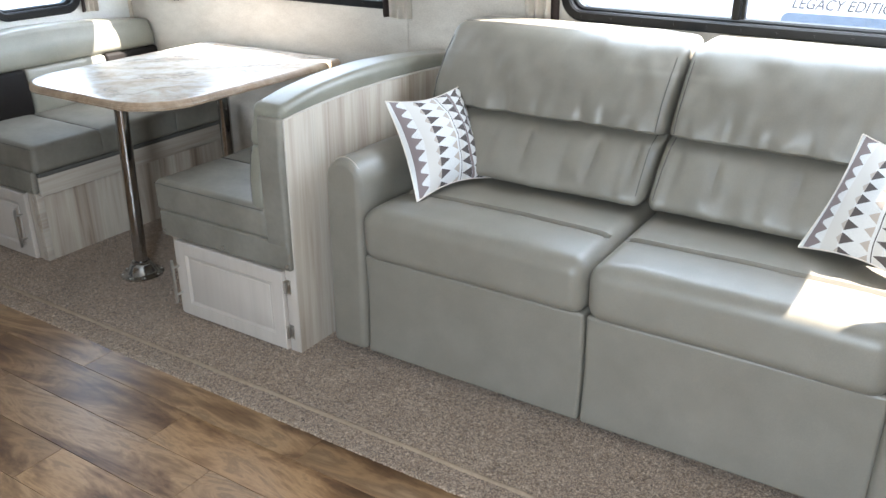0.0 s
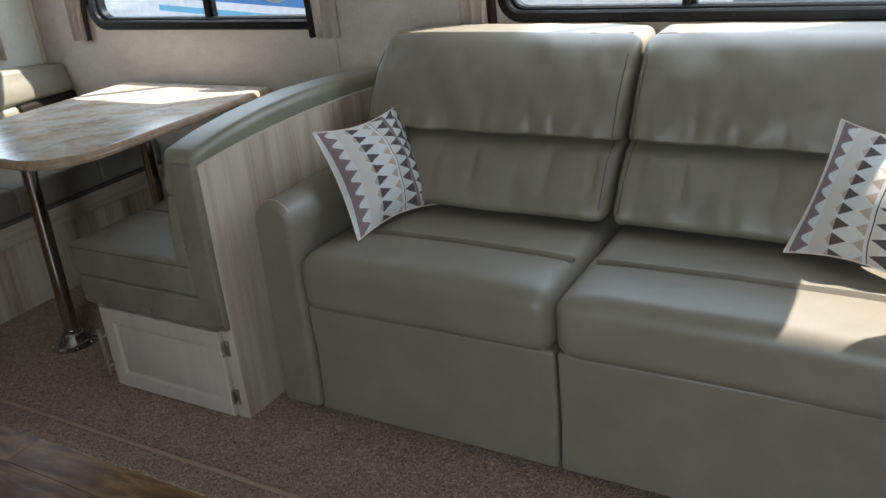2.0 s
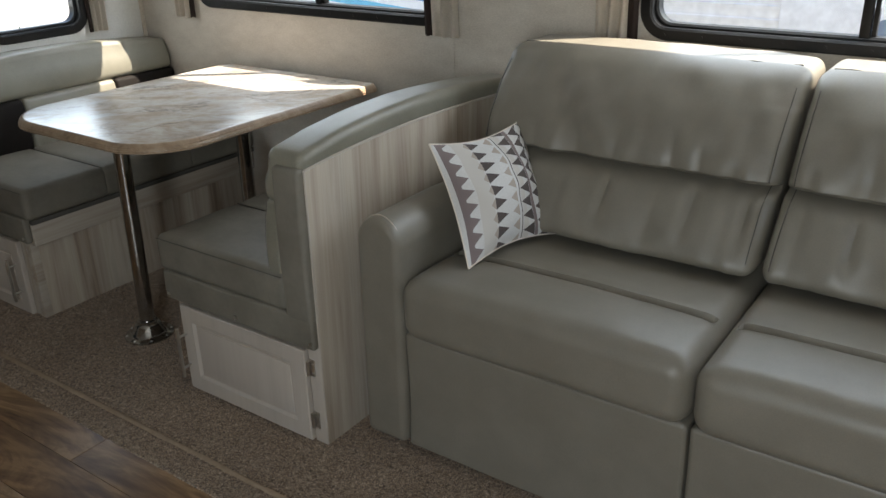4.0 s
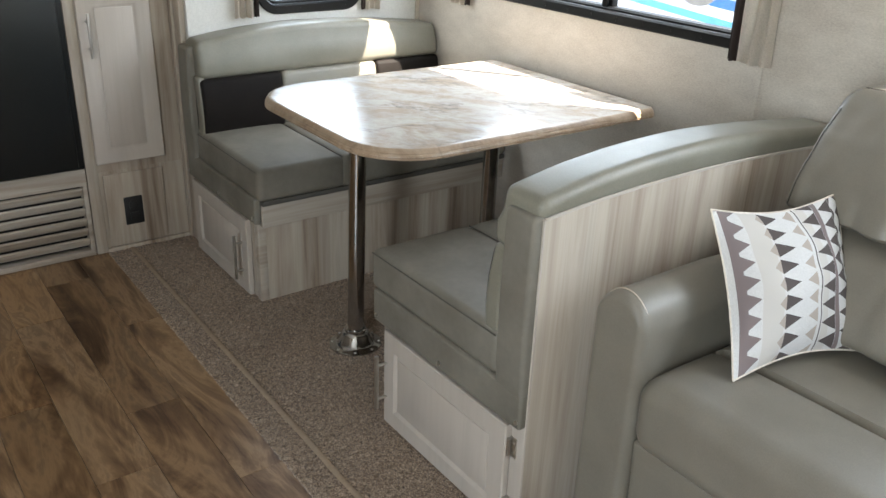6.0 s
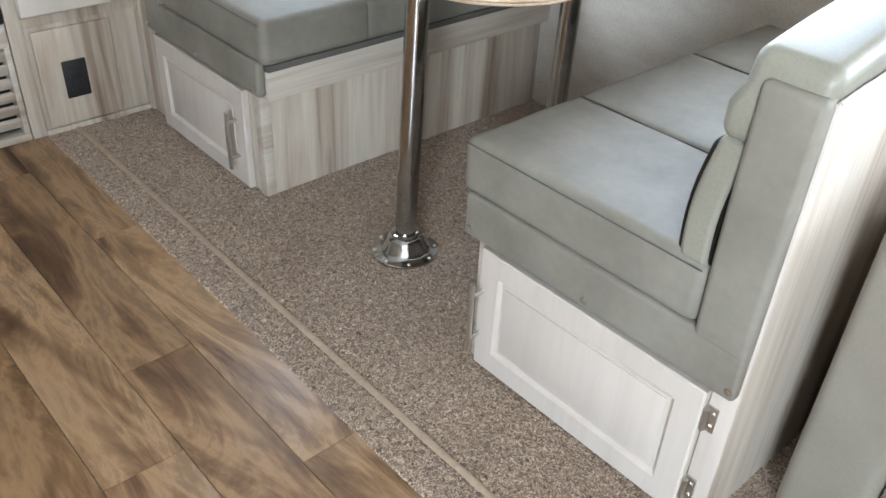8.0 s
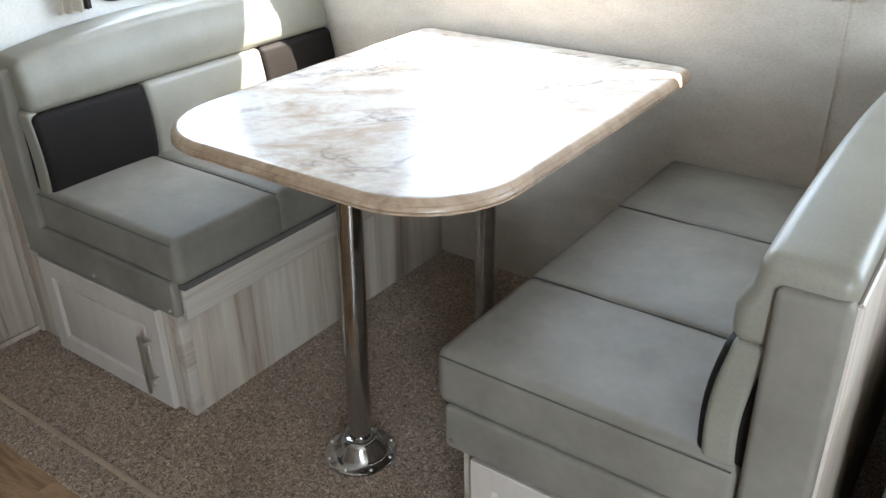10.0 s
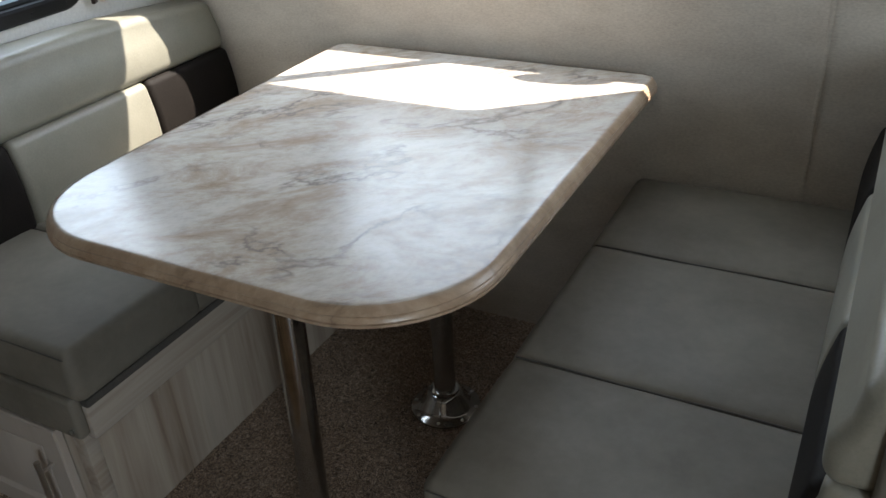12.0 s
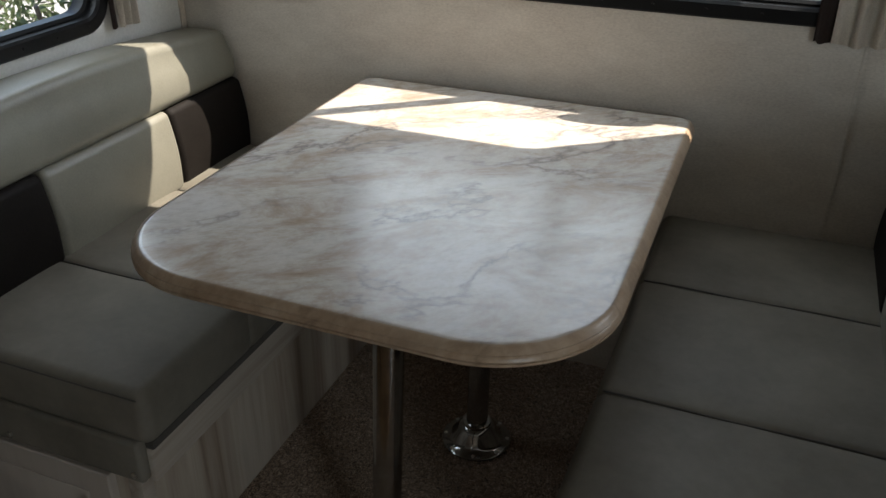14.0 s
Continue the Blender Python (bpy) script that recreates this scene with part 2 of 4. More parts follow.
def pillow_material():
    """White cloth printed with columns of grey triangles and stripes, along the cloth's own u and v."""
    m, nt, b = nodes_of("triangle_print_cloth", 0.85, 0, 0.2)
    uv = nt.nodes.new("ShaderNodeUVMap")
    uv.uv_map = "cloth"
    sep = nt.nodes.new("ShaderNodeSeparateXYZ")
    nt.links.new(uv.outputs[0], sep.inputs[0])
    u, v = sep.outputs[0], sep.outputs[1]

    def band(lo, hi):
        return math_node(nt, "MULTIPLY", math_node(nt, "GREATER_THAN", u, lo), math_node(nt, "LESS_THAN", u, hi))

    def triangles(lo, hi, n, flip, off):
        w = math_node(nt, "DIVIDE", math_node(nt, "SUBTRACT", u, lo), hi - lo)
        if flip:
            w = math_node(nt, "SUBTRACT", 1.0, w)
        f = math_node(nt, "ABSOLUTE", math_node(nt, "SUBTRACT", math_node(nt, "FRACT", math_node(nt, "MULTIPLY_ADD", v, n, off)), 0.5))
        return math_node(nt, "MULTIPLY", math_node(nt, "LESS_THAN", f, math_node(nt, "MULTIPLY", w, 0.43)), band(lo, hi))

    grain = noise_of(nt, coords(nt), 500, 2)
    col = ramp(nt, grain, [(0.3, (0.49, 0.475, 0.455)), (0.7, (0.61, 0.60, 0.58))])
    greys = ((0.19, 0.152, 0.148), (0.085, 0.070, 0.066), (0.37, 0.315, 0.27), (0.50, 0.47, 0.43))
    for lo, hi, g in ((0.17, 0.30, 3), (0.60, 0.665, 3), (0.035, 0.085, 0), (0.582, 0.592, 1), (0.737, 0.775, 0), (0.968, 0.995, 0)):
        col = blend(nt, col, greys[g], band(lo, hi))
    for lo, hi, flip, off, g in ((0.08, 0.165, True, 0.0, 0), (0.27, 0.315, False, 0.5, 2), (0.312, 0.43, True, 0.5, 1), (0.475, 0.555, False, 0.5, 2), (0.600, 0.735, False, 0.0, 1), (0.775, 0.885, False, 0.5, 1), (0.887, 0.915, True, 0.0, 1), (0.925, 0.968, False, 0.0, 1)):
        col = blend(nt, col, greys[g], triangles(lo, hi, 8.5, flip, off))
    nt.links.new(col, b.inputs["Base Color"])
    bump(nt, b, grain, 0.3, 0.0006)
    return m


M["carpet"], M["pillow"] = carpet_material(), pillow_material()
M["marble"] = marble_material("marbled_laminate", [(0.34, (0.35, 0.268, 0.20)), (0.43, (0.43, 0.36, 0.295)), (0.49, (0.50, 0.445, 0.385)), (0.56, (0.55, 0.51, 0.46)), (0.7, (0.58, 0.555, 0.52))], (0.21, 0.18, 0.165), 0.24)
M["table_edge"] = marble_material("tan_marbled_edge", [(0.34, (0.30, 0.20, 0.13)), (0.5, (0.42, 0.31, 0.215)), (0.68, (0.52, 0.42, 0.32))], (0.22, 0.15, 0.10), 0.3)


# ---- builders ----
def thing(name, base, label, category, group="", kind=""):
    e = new(name)
    e.empty_display_size = 0.1
    e.matrix_basis = Matrix.Translation(base)
    return tagged(e, label, category, group, kind)


def mesh_from(name, bm, material, smooth=True):
    bmesh.ops.recalc_face_normals(bm, faces=bm.faces)
    me = bpy.data.meshes.new(name)
    bm.to_mesh(me)
    bm.free()
    me.materials.append(M[material])
    if smooth:
        for p in me.polygons:
            p.use_smooth = True
        me.set_sharp_from_angle(angle=radians(38))
    return me


def part(name, bm, material, parent, label=""):
    """One mesh, made in the world's own metres, under a thing or under a part."""
    ob = new(name, mesh_from(name, bm, material))
    ob.parent = parent
    if parent is not None and parent.type == "EMPTY":
        ob.matrix_parent_inverse = parent.matrix_basis.inverted()
    return tagged(ob, label)


def solid(name, bm, material, label, category, group="", kind=""):
    return tagged(new(name, mesh_from(name, bm, material)), label, category, group, kind)


def box(bm, lo, hi, bevel=0.0, seg=2):
    lo, hi = Vector(lo), Vector(hi)
    r = bmesh.ops.create_cube(bm, size=1.0, matrix=Matrix.Translation((lo + hi) / 2) @ Matrix.Diagonal((*(hi - lo), 1)))
    if bevel:
        edges = list({e for v in r["verts"] for e in v.link_edges})
        bmesh.ops.bevel(bm, geom=edges, offset=bevel, segments=seg, affect="EDGES", profile=0.5)
    return bm


def boxes(*items, bevel=0.0):
    bm = bmesh.new()
    for lo, hi in items:
        b2 = bmesh.new()
        box(b2, lo, hi, bevel)
        tmp = bpy.data.meshes.new("tmp")
        b2.to_mesh(tmp)
        b2.free()
        bm.from_mesh(tmp)
        bpy.data.meshes.remove(tmp)
    return bm


def soft_box(lo, hi, r, step=0.03, shape=None, seg=4):
    """A padded block: rounded all round with radius r, evenly divided, then shaped by a function of the place."""
    lo, hi = Vector(lo), Vector(hi)
    mid, half = (lo + hi) / 2, (hi - lo) / 2

    def ticks(h):
        rr = min(r, h * 0.98)
        n = max(1, round(2 * (h - rr) / step))
        edge = [rr * (1 - math.tan(radians(45 * k / seg))) for k in range(seg, 0, -1)]
        inner = [-(h - rr) + 2 * (h - rr) * k / n for k in range(n + 1)]
        left = [-(h - rr) - rr * math.tan(radians(45 * k / seg)) for k in range(seg, 0, -1)]
        return left + inner + [-q for q in reversed(left)]

    tk = [ticks(h) for h in half]
    bm = bmesh.new()
    cache = {}

    def vert(p):
        key = tuple(round(q, 6) for q in p)
        if key not in cache:
            core = Vector([max(-(h - min(r, h * 0.98)), min(h - min(r, h * 0.98), q)) for q, h in zip(p, half)])
            d = Vector(p) - core
            rr = Vector([min(r, h * 0.98) for h in half])
            if d.length > 1e-9:
                s = Vector([q / k for q, k in zip(d, rr)]).normalized()
                d = Vector([q * k for q, k in zip(s, rr)])
            q = mid + core + d
            cache[key] = bm.verts.new(shape(q) if shape else q)
        return cache[key]

    for ax in range(3):
        u, w = [(1, 2), (2, 0), (0, 1)][ax]
        for side in (-half[ax], half[ax]):
            for a, a2 in zip(tk[u], tk[u][1:]):
                for c, c2 in zip(tk[w], tk[w][1:]):
                    quad = []
                    for pu, pw in ((a, c), (a2, c), (a2, c2), (a, c2)):
                        p = [0, 0, 0]
                        p[ax], p[u], p[w] = side, pu, pw
                        quad.append(vert(p))
                    if len(set(quad)) > 2:
                        try:
                            bm.faces.new(quad)
                        except ValueError:
                            pass
    return bm


def ring_points(w, h, r, n=8):
    pts = []
    for cx, cy, a0 in ((w / 2 - r, h / 2 - r, 0), (-w / 2 + r, h / 2 - r, 90), (-w / 2 + r, -h / 2 + r, 180), (w / 2 - r, -h / 2 + r, 270)):
        for k in range(n + 1):
            a = radians(a0 + 90 * k / n)
            pts.append((cx + r * math.cos(a), cy + r * math.sin(a)))
    return pts


def ring(bm, w, h, r, bar, d0, d1, m):
    """A frame with rounded corners: outer w by h, its bar's width, from depth d0 to d1, set by the matrix m."""
    out, inn = ring_points(w, h, r), ring_points(w - 2 * bar, h - 2 * bar, max(0.01, r - bar))
    loops = []
    for pts, d in ((out, d0), (out, d1 + 0.004), (ring_points(w - 0.008, h - 0.008, r - 0.004), d1), (ring_points(w - 2 * bar + 0.012, h - 2 * bar + 0.012, max(0.012, r - bar + 0.006)), d1), (inn, d1 + 0.006), (inn, d0)):
        loops.append([bm.verts.new(m @ Vector((x, y, d))) for x, y in pts])
    for a, b in zip(loops, loops[1:] + loops[:1]):
        for k in range(len(a)):
            bm.faces.new((a[k], a[(k + 1) % len(a)], b[(k + 1) % len(a)], b[k]))
    return bm


def prism(outline, d0, d1, axis, bevel=0.0):
    """A flat outline pushed from d0 to d1 along an axis."""
    bm = bmesh.new()
    put = {"x": lambda p, d: (d, p[0], p[1]), "y": lambda p, d: (p[0], d, p[1]), "z": lambda p, d: (p[0], p[1], d)}[axis]
    a = [bm.verts.new(put(p, d0)) for p in outline]
    b = [bm.verts.new(put(p, d1)) for p in outline]
    bm.faces.new(a)
    bm.faces.new(b[::-1])
    for k in range(len(a)):
        bm.faces.new((a[k], b[k], b[(k + 1) % len(a)], a[(k + 1) % len(a)]))
    if bevel:
        bm.normal_update()
        edges = [e for e in bm.edges if e.calc_face_angle(0) > 0.6]
        bmesh.ops.bevel(bm, geom=edges, offset=bevel, segments=2, affect="EDGES", profile=0.5)
    return bm


def lathe(profile, centre, turns=32):
    bm = bmesh.new()
    rows = []
    for r, z in profile:
        rows.append([bm.verts.new((centre[0] + r * math.cos(2 * math.pi * k / turns), centre[1] + r * math.sin(2 * math.pi * k / turns), centre[2] + z)) for k in range(turns)])
    for a, b in zip(rows, rows[1:]):
        for k in range(turns):
            bm.faces.new((a[k], a[(k + 1) % turns], b[(k + 1) % turns], b[k]))
    bm.faces.new(rows[0][::-1])
    bm.faces.new(rows[-1])
    return bm


def rod(a, b, r, turns=12):
    a, b = Vector(a), Vector(b)
    bm = bmesh.new()
    m = Matrix.Translation((a + b) / 2) @ (b - a).to_track_quat("Z", "Y").to_matrix().to_4x4()
    bmesh.ops.create_cone(bm, cap_ends=True, segments=turns, radius1=r, radius2=r, depth=(b - a).length, matrix=m)
    return bm


def join(*bms):
    out = bmesh.new()
    for b in bms:
        tmp = bpy.data.meshes.new("tmp")
        b.to_mesh(tmp)
        b.free()
        out.from_mesh(tmp)
        bpy.data.meshes.remove(tmp)
    return out


def thread(pts, r=0.0022):
    """A thin seam that follows a row of places."""
    return join(*[rod(a, b, r, 6) for a, b in zip(pts, pts[1:])])


# ---- structure ----
WALL_Y, END_X, RIGHT_X, CEIL = 1.045, -1.965, 1.90, 2.02
W2 = (-1.585, -0.30, 0.965, 1.80)
W3 = (0.395, 1.665, 0.985, 1.70)
WE = (0.30, 0.76, 0.875, 1.60)
WR = (0.295, 0.825, 0.83, 1.51)


def wall_with_holes(axis, face, thick, a0, a1, z0, z1, holes):
    """A wall in the plane axis = face, with rectangular openings (a0, a1, z0, z1) cut through it."""
    items = []

    def piece(p0, p1, q0, q1):
        if axis == "y":
            items.append(((p0, face, q0), (p1, face + thick, q1)))
        else:
            items.append(((min(face, face + thick), p0, q0), (max(face, face + thick), p1, q1)))

    x = a0
    for h in sorted(holes):
        piece(x, h[0], z0, z1)
        piece(h[0], h[1], z0, h[2])
        piece(h[0], h[1], h[3], z1)
        x = h[1]
    piece(x, a1, z0, z1)
    return boxes(*items)


def hole(w, inset=0.025):
    return (w[0] + inset, w[1] - inset, w[2] + inset, w[3] - inset)


solid("wall_north", wall_with_holes("y", WALL_Y, 0.05, END_X - 0.05, RIGHT_X + 0.05, -0.05, CEIL, [hole(W2), hole(W3)]), "wall", "beige textured wallpaper wall with two windows", "wall", kind="structure")
solid("wall_west", wall_with_holes("x", END_X, -0.05, 0.03, WALL_Y, -0.05, CEIL, [hole(WE)]), "end_wall", "pale wallpapered slide-out end wall with a window", "wall", kind="structure")
solid("wall_east", wall_with_holes("x", RIGHT_X, 0.05, 0.0, WALL_Y, -0.05, CEIL, [hole(WR)]), "end_wall", "pale wallpapered end wall beside the sofa", "wall", kind="structure")
BACK_Y = -2.6
# unseen wall, given the wood tone to cut bounced light; its opening is assumed
solid("wall_south", wall_with_holes("y", BACK_Y - 0.05, 0.05, -2.8, 3.6, -0.05, 2.15, [(1.27, 1.93, 0.2, 1.95)]), "wood", "unseen wall opposite the dinette, wood tone to cut bounced light", "wall", kind="structure")
solid("wall_far_east", boxes(((3.6, BACK_Y, -0.05), (3.65, 0.05, 2.15))), "wall", "plain beige wall", "wall", kind="structure")
solid("wall_far_west", boxes(((-2.8, BACK_Y, -0.05), (-2.75, -0.0, 2.15))), "wall", "plain beige wall", "wall", kind="structure")
solid("wall_beside_slide", boxes(((RIGHT_X + 0.05, 0.0, -0.05), (3.6, 0.05, 2.15))), "wall", "plain beige wall beside the slide-out", "wall", kind="structure")
solid("wall_behind_cabinet", boxes(((-2.8, 0.032, -0.06), (END_X - 0.05, 0.08, 2.15))), "wall", "plain wall behind the tall cabinet", "wall", kind="structure")
solid("wall_header", boxes(((-2.75, 0.0, CEIL), (RIGHT_X + 0.05, 0.05, 2.15))), "wall", "plain header above the slide-out", "wall", kind="structure")
solid("ceiling", boxes(((-2.8, BACK_Y - 0.05, 2.15), (3.65, 0.05, 2.19)), ((END_X - 0.05, 0.05, CEIL), (RIGHT_X + 0.05, WALL_Y + 0.05, CEIL + 0.04))), "ceiling", "plain pale ceiling panels", "ceiling", kind="structure")
solid("floor", boxes(((-2.8, BACK_Y, -0.06), (3.65, -0.32, -0.0085)), ((RIGHT_X, -0.32, -0.06), (3.65, 0.05, -0.0085))), "joint", "dark underlay beneath wood-look vinyl planks", "floor", kind="structure")

CARPET_Y = -0.335


def carpet_sheet():
    """Carpet with an uneven pile, rolled over at its front edge."""
    bm = bmesh.new()
    nx, ny = 330, 120
    rows = []
    for j in range(ny + 1):
        y = CARPET_Y + (WALL_Y - CARPET_Y) * j / ny
        row = []
        for i in range(nx + 1):
            x = -2.065 + (RIGHT_X + 2.065) * i / nx
            z = 0.0035 * (noise.noise((x * 70, y * 70, 1)) + 0.5 * noise.noise((x * 160, y * 160, 4)))
            z += 0.0015 * noise.noise((x * 5, y * 5, 2))
            if j == 0:
                z = -0.012
            row.append(bm.verts.new((x, y + (0.002 * noise.noise((x * 90, 3, 1)) if j < 2 else 0), z)))
        rows.append(row)
    for a, b in zip(rows, rows[1:]):
        for k in range(nx):
            bm.faces.new((a[k], a[k + 1], b[k + 1], b[k]))
    return bm


solid("carpet", carpet_sheet(), "carpet", "speckled brown cut-pile carpet under the dinette and sofa", "carpet", kind="structure")
solid("carpet_base", boxes(((-2.065, CARPET_Y + 0.01, -0.06), (RIGHT_X, WALL_Y, -0.009)), ((-2.8, -0.32, -0.06), (-2.065, 0.08, -0.003))), "joint", "dark floor beneath the carpet", "floor", kind="structure")


def seam_strip():
    bm = bmesh.new()
    n, last = 160, None
    for i in range(n + 1):
        x = -2.06 + 3.95 * i / n
        y = -0.236 + 0.0025 * noise.noise((x * 6, 0, 0))
        w = 0.0085 + 0.002 * noise.noise((x * 30, 5, 0))
        pair = (bm.verts.new((x, y - w, 0.004)), bm.verts.new((x, y, 0.0062)), bm.verts.new((x, y + w, 0.004)))
        if last:
            bm.faces.new((last[0], pair[0], pair[1], last[1]))
            bm.faces.new((last[1], pair[1], pair[2], last[2]))
        last = pair
    return bm


solid("carpet_seam", seam_strip(), "seam_tape", "thin tan seam line running along the carpet", "seam", kind="structure")
solid("wall_seam", boxes(((-0.283, WALL_Y - 0.003, 0.0), (-0.275, WALL_Y - 0.0002, CEIL)), bevel=0.001), "wall", "thin vertical joint in the beige wallpaper", "trim", kind="structure")
solid("corner_trim", boxes(((END_X, WALL_Y - 0.024, 0.0), (END_X + 0.006, WALL_Y - 0.004, CEIL)), bevel=0.002), "trim", "narrow tan trim strip in the wall corner", "trim", kind="structure")


# ---- windows ----
def window(name, axis, spec, face, sign, label, mullion=None, sash_side=1):
    """A black-framed caravan window with rounded corners; the inside face stands proud of the wall by 12 mm."""
    a0, a1, z0, z1 = spec
    w, h = a1 - a0, z1 - z0
    if axis == "y":
        m = Matrix.Translation(((a0 + a1) / 2, face, (z0 + z1) / 2)) @ Matrix(((1, 0, 0, 0), (0, 0, 1, 0), (0, 1, 0, 0), (0, 0, 0, 1)))
    else:
        m = Matrix.Translation((face, (a0 + a1) / 2, (z0 + z1) / 2)) @ Matrix(((0, 0, -sign, 0), (1, 0, 0, 0), (0, 1, 0, 0), (0, 0, 0, 1)))
    t = thing(name, m @ Vector((0, -h / 2, 0)), label, "window", kind="structure")
    fr = part("window_frame", ring(bmesh.new(), w, h, 0.085, 0.036, 0.055, -0.012, m), "black", t)
    part("inner_track", ring(bmesh.new(), w - 0.05, h - 0.05, 0.07, 0.022, 0.05, 0.012, m), "black", t)
    # one pane, cut to the frame's rounded opening
    g = bmesh.new()
    pts = ring_points(w - 0.07, h - 0.07, 0.06)
    g.faces.new([g.verts.new(m @ Vector((x, y, 0.036))) for x, y in pts])
    pane = part("pane", g, "glass", t, "clear window glass")
    pane.visible_shadow = False
    if mullion is not None:
        bar = bmesh.new()
        for x0, x1, d0, d1 in ((-0.016, 0.010, 0.014, 0.045), (0.012, 0.024, 0.022, 0.048)):
            b2 = bmesh.new()
            box(b2, (mullion + x0, -h / 2 + 0.03, d0), (mullion + x1, h / 2 - 0.03, d1), 0.002)
            b2.transform(m)
            bar = join(bar, b2)
        part("mullion", bar, "black", t)
    n = max(4, round(w / 0.12))
    for k in range(n):
        c = m @ Vector((-w / 2 + 0.08 + (w - 0.16) * k / (n - 1), -h / 2 + 0.017, -0.012))
        d = m.to_3x3() @ Vector((0, 0, -0.0025))
        part("screw", rod(c, c + d, 0.004, 8), "black", fr)
    return t


window("window_1", "y", W2, WALL_Y, 1, "black-framed sliding window with rounded corners above the dinette", mullion=0.034)
window("window_2", "y", W3, WALL_Y, 1, "black-framed sliding window with rounded corners above the sofa", mullion=-0.025)
window("window_3", "x", WE, END_X, 1, "small black-framed window with rounded corners over the bench", None)
window("window_4", "x", WR, RIGHT_X, -1, "small black-framed window in the end wall beside the sofa", None)


def window_sticker():
    """A round sticker on the inner face of the dinette window's pane."""
    c, rad, y = (-0.56, 1.15), 0.092, WALL_Y + 0.031
    t = thing("window_sticker", (c[0], y, c[1] - rad), "round off-white paper sticker stuck on the window glass", "sticker")
    part("paper", prism([(c[0] + rad * math.cos(2 * math.pi * k / 40), c[1] + rad * math.sin(2 * math.pi * k / 40)) for k in range(40)], y, y + 0.0015, "y"), "trailer", t)
    part("printed_line", boxes(((c[0] - 0.03, y - 0.0012, c[1] - 0.022), (c[0] + 0.03, y - 0.0002, c[1] - 0.016)), ((c[0] - 0.018, y - 0.0012, c[1] - 0.036), (c[0] + 0.018, y - 0.0002, c[1] - 0.031))), "ink", t, "dark printed bars")
    return t


window_sticker()


def curtain(axis, a0, a1, face, z0, z1, inner_side, sign, label, spread=0.0):
    """A narrow tied-back curtain: pleated beige cloth with a dark brown strip on the side of the window."""
    w = a1 - a0
    t = thing("curtain", ((a0 + a1) / 2, face, z0) if axis == "y" else (face, (a0 + a1) / 2, z0), label, "curtain", "curtains beside the windows")

    def cloth(b0, b1, depth, waves, lift):
        bm = bmesh.new()
        n, rows = 40, []
        for j in range(15):
            z = z0 + (z1 - z0) * j / 14
            row = []
            for i in range(n + 1):
                f = i / n
                a = b0 + (b1 - b0) * f + 0.003 * noise.noise((z * 9, f * 3, 1))
                a += inner_side * spread * min(1.0, max(0.0, (z - z0 - 0.10) / 0.14)) * ((b0 - a0) / w + f * (b1 - b0) / w)
                d = 0.014 + depth * (0.5 + 0.5 * math.sin(2 * math.pi * waves * f + 1.2 * noise.noise((f * 2, z * 3, 7)))) + 0.004 * noise.noise((f * 6, z * 12, 5))
                zz = z + lift * noise.noise((f * 4, 1, b0)) * (1 - j / 14)
                p = (a, face - d, zz) if axis == "y" else (face + sign * d, a, zz)
                row.append(bm.verts.new(p))
            rows.append(row)
        for p, q in zip(rows, rows[1:]):
            for k in range(n):
                bm.faces.new((p[k], p[k + 1], q[k + 1], q[k]))
        bmesh.ops.solidify(bm, geom=bm.faces[:], thickness=0.002)
        return bm

    s = 0.24 * w
    if inner_side > 0:
        part("cloth", cloth(a0, a1 - s, 0.020, 2.6, 0.006), "curtain", t)
        part("edge_strip", cloth(a1 - s, a1, 0.012, 0.6, 0.004), "brown", t, "dark brown edge strip")
    else:
        part("cloth", cloth(a0 + s, a1, 0.020, 2.6, 0.006), "curtain", t)
        part("edge_strip", cloth(a0, a0 + s, 0.012, 0.6, 0.004), "brown", t, "dark brown edge strip")
    part("curtain_rod", rod(*(((a0, face - 0.018, z1), (a1, face - 0.018, z1)) if axis == "y" else ((face + sign * 0.018, a0, z1), (face + sign * 0.018, a1, z1))), 0.006), "brown", t)
    return t


CL = "narrow pleated beige curtain with dark brown edge"
curtain("y", -1.715, -1.595, WALL_Y, 0.92, 1.86, 1, 1, CL, 0.05)
curtain("y", -0.385, -0.245, WALL_Y, 0.938, 1.86, -1, 1, CL)
curtain("y", 0.262, 0.395, WALL_Y, 0.955, 1.76, 1, 1, CL)
curtain("y", 1.66, 1.79, WALL_Y, 0.955, 1.76, -1, 1, CL)
curtain("x", 0.205, 0.305, END_X, 0.872, 1.68, 1, 1, CL)
curtain("x", 0.745, 0.84, END_X, 0.872, 1.68, -1, 1, CL)


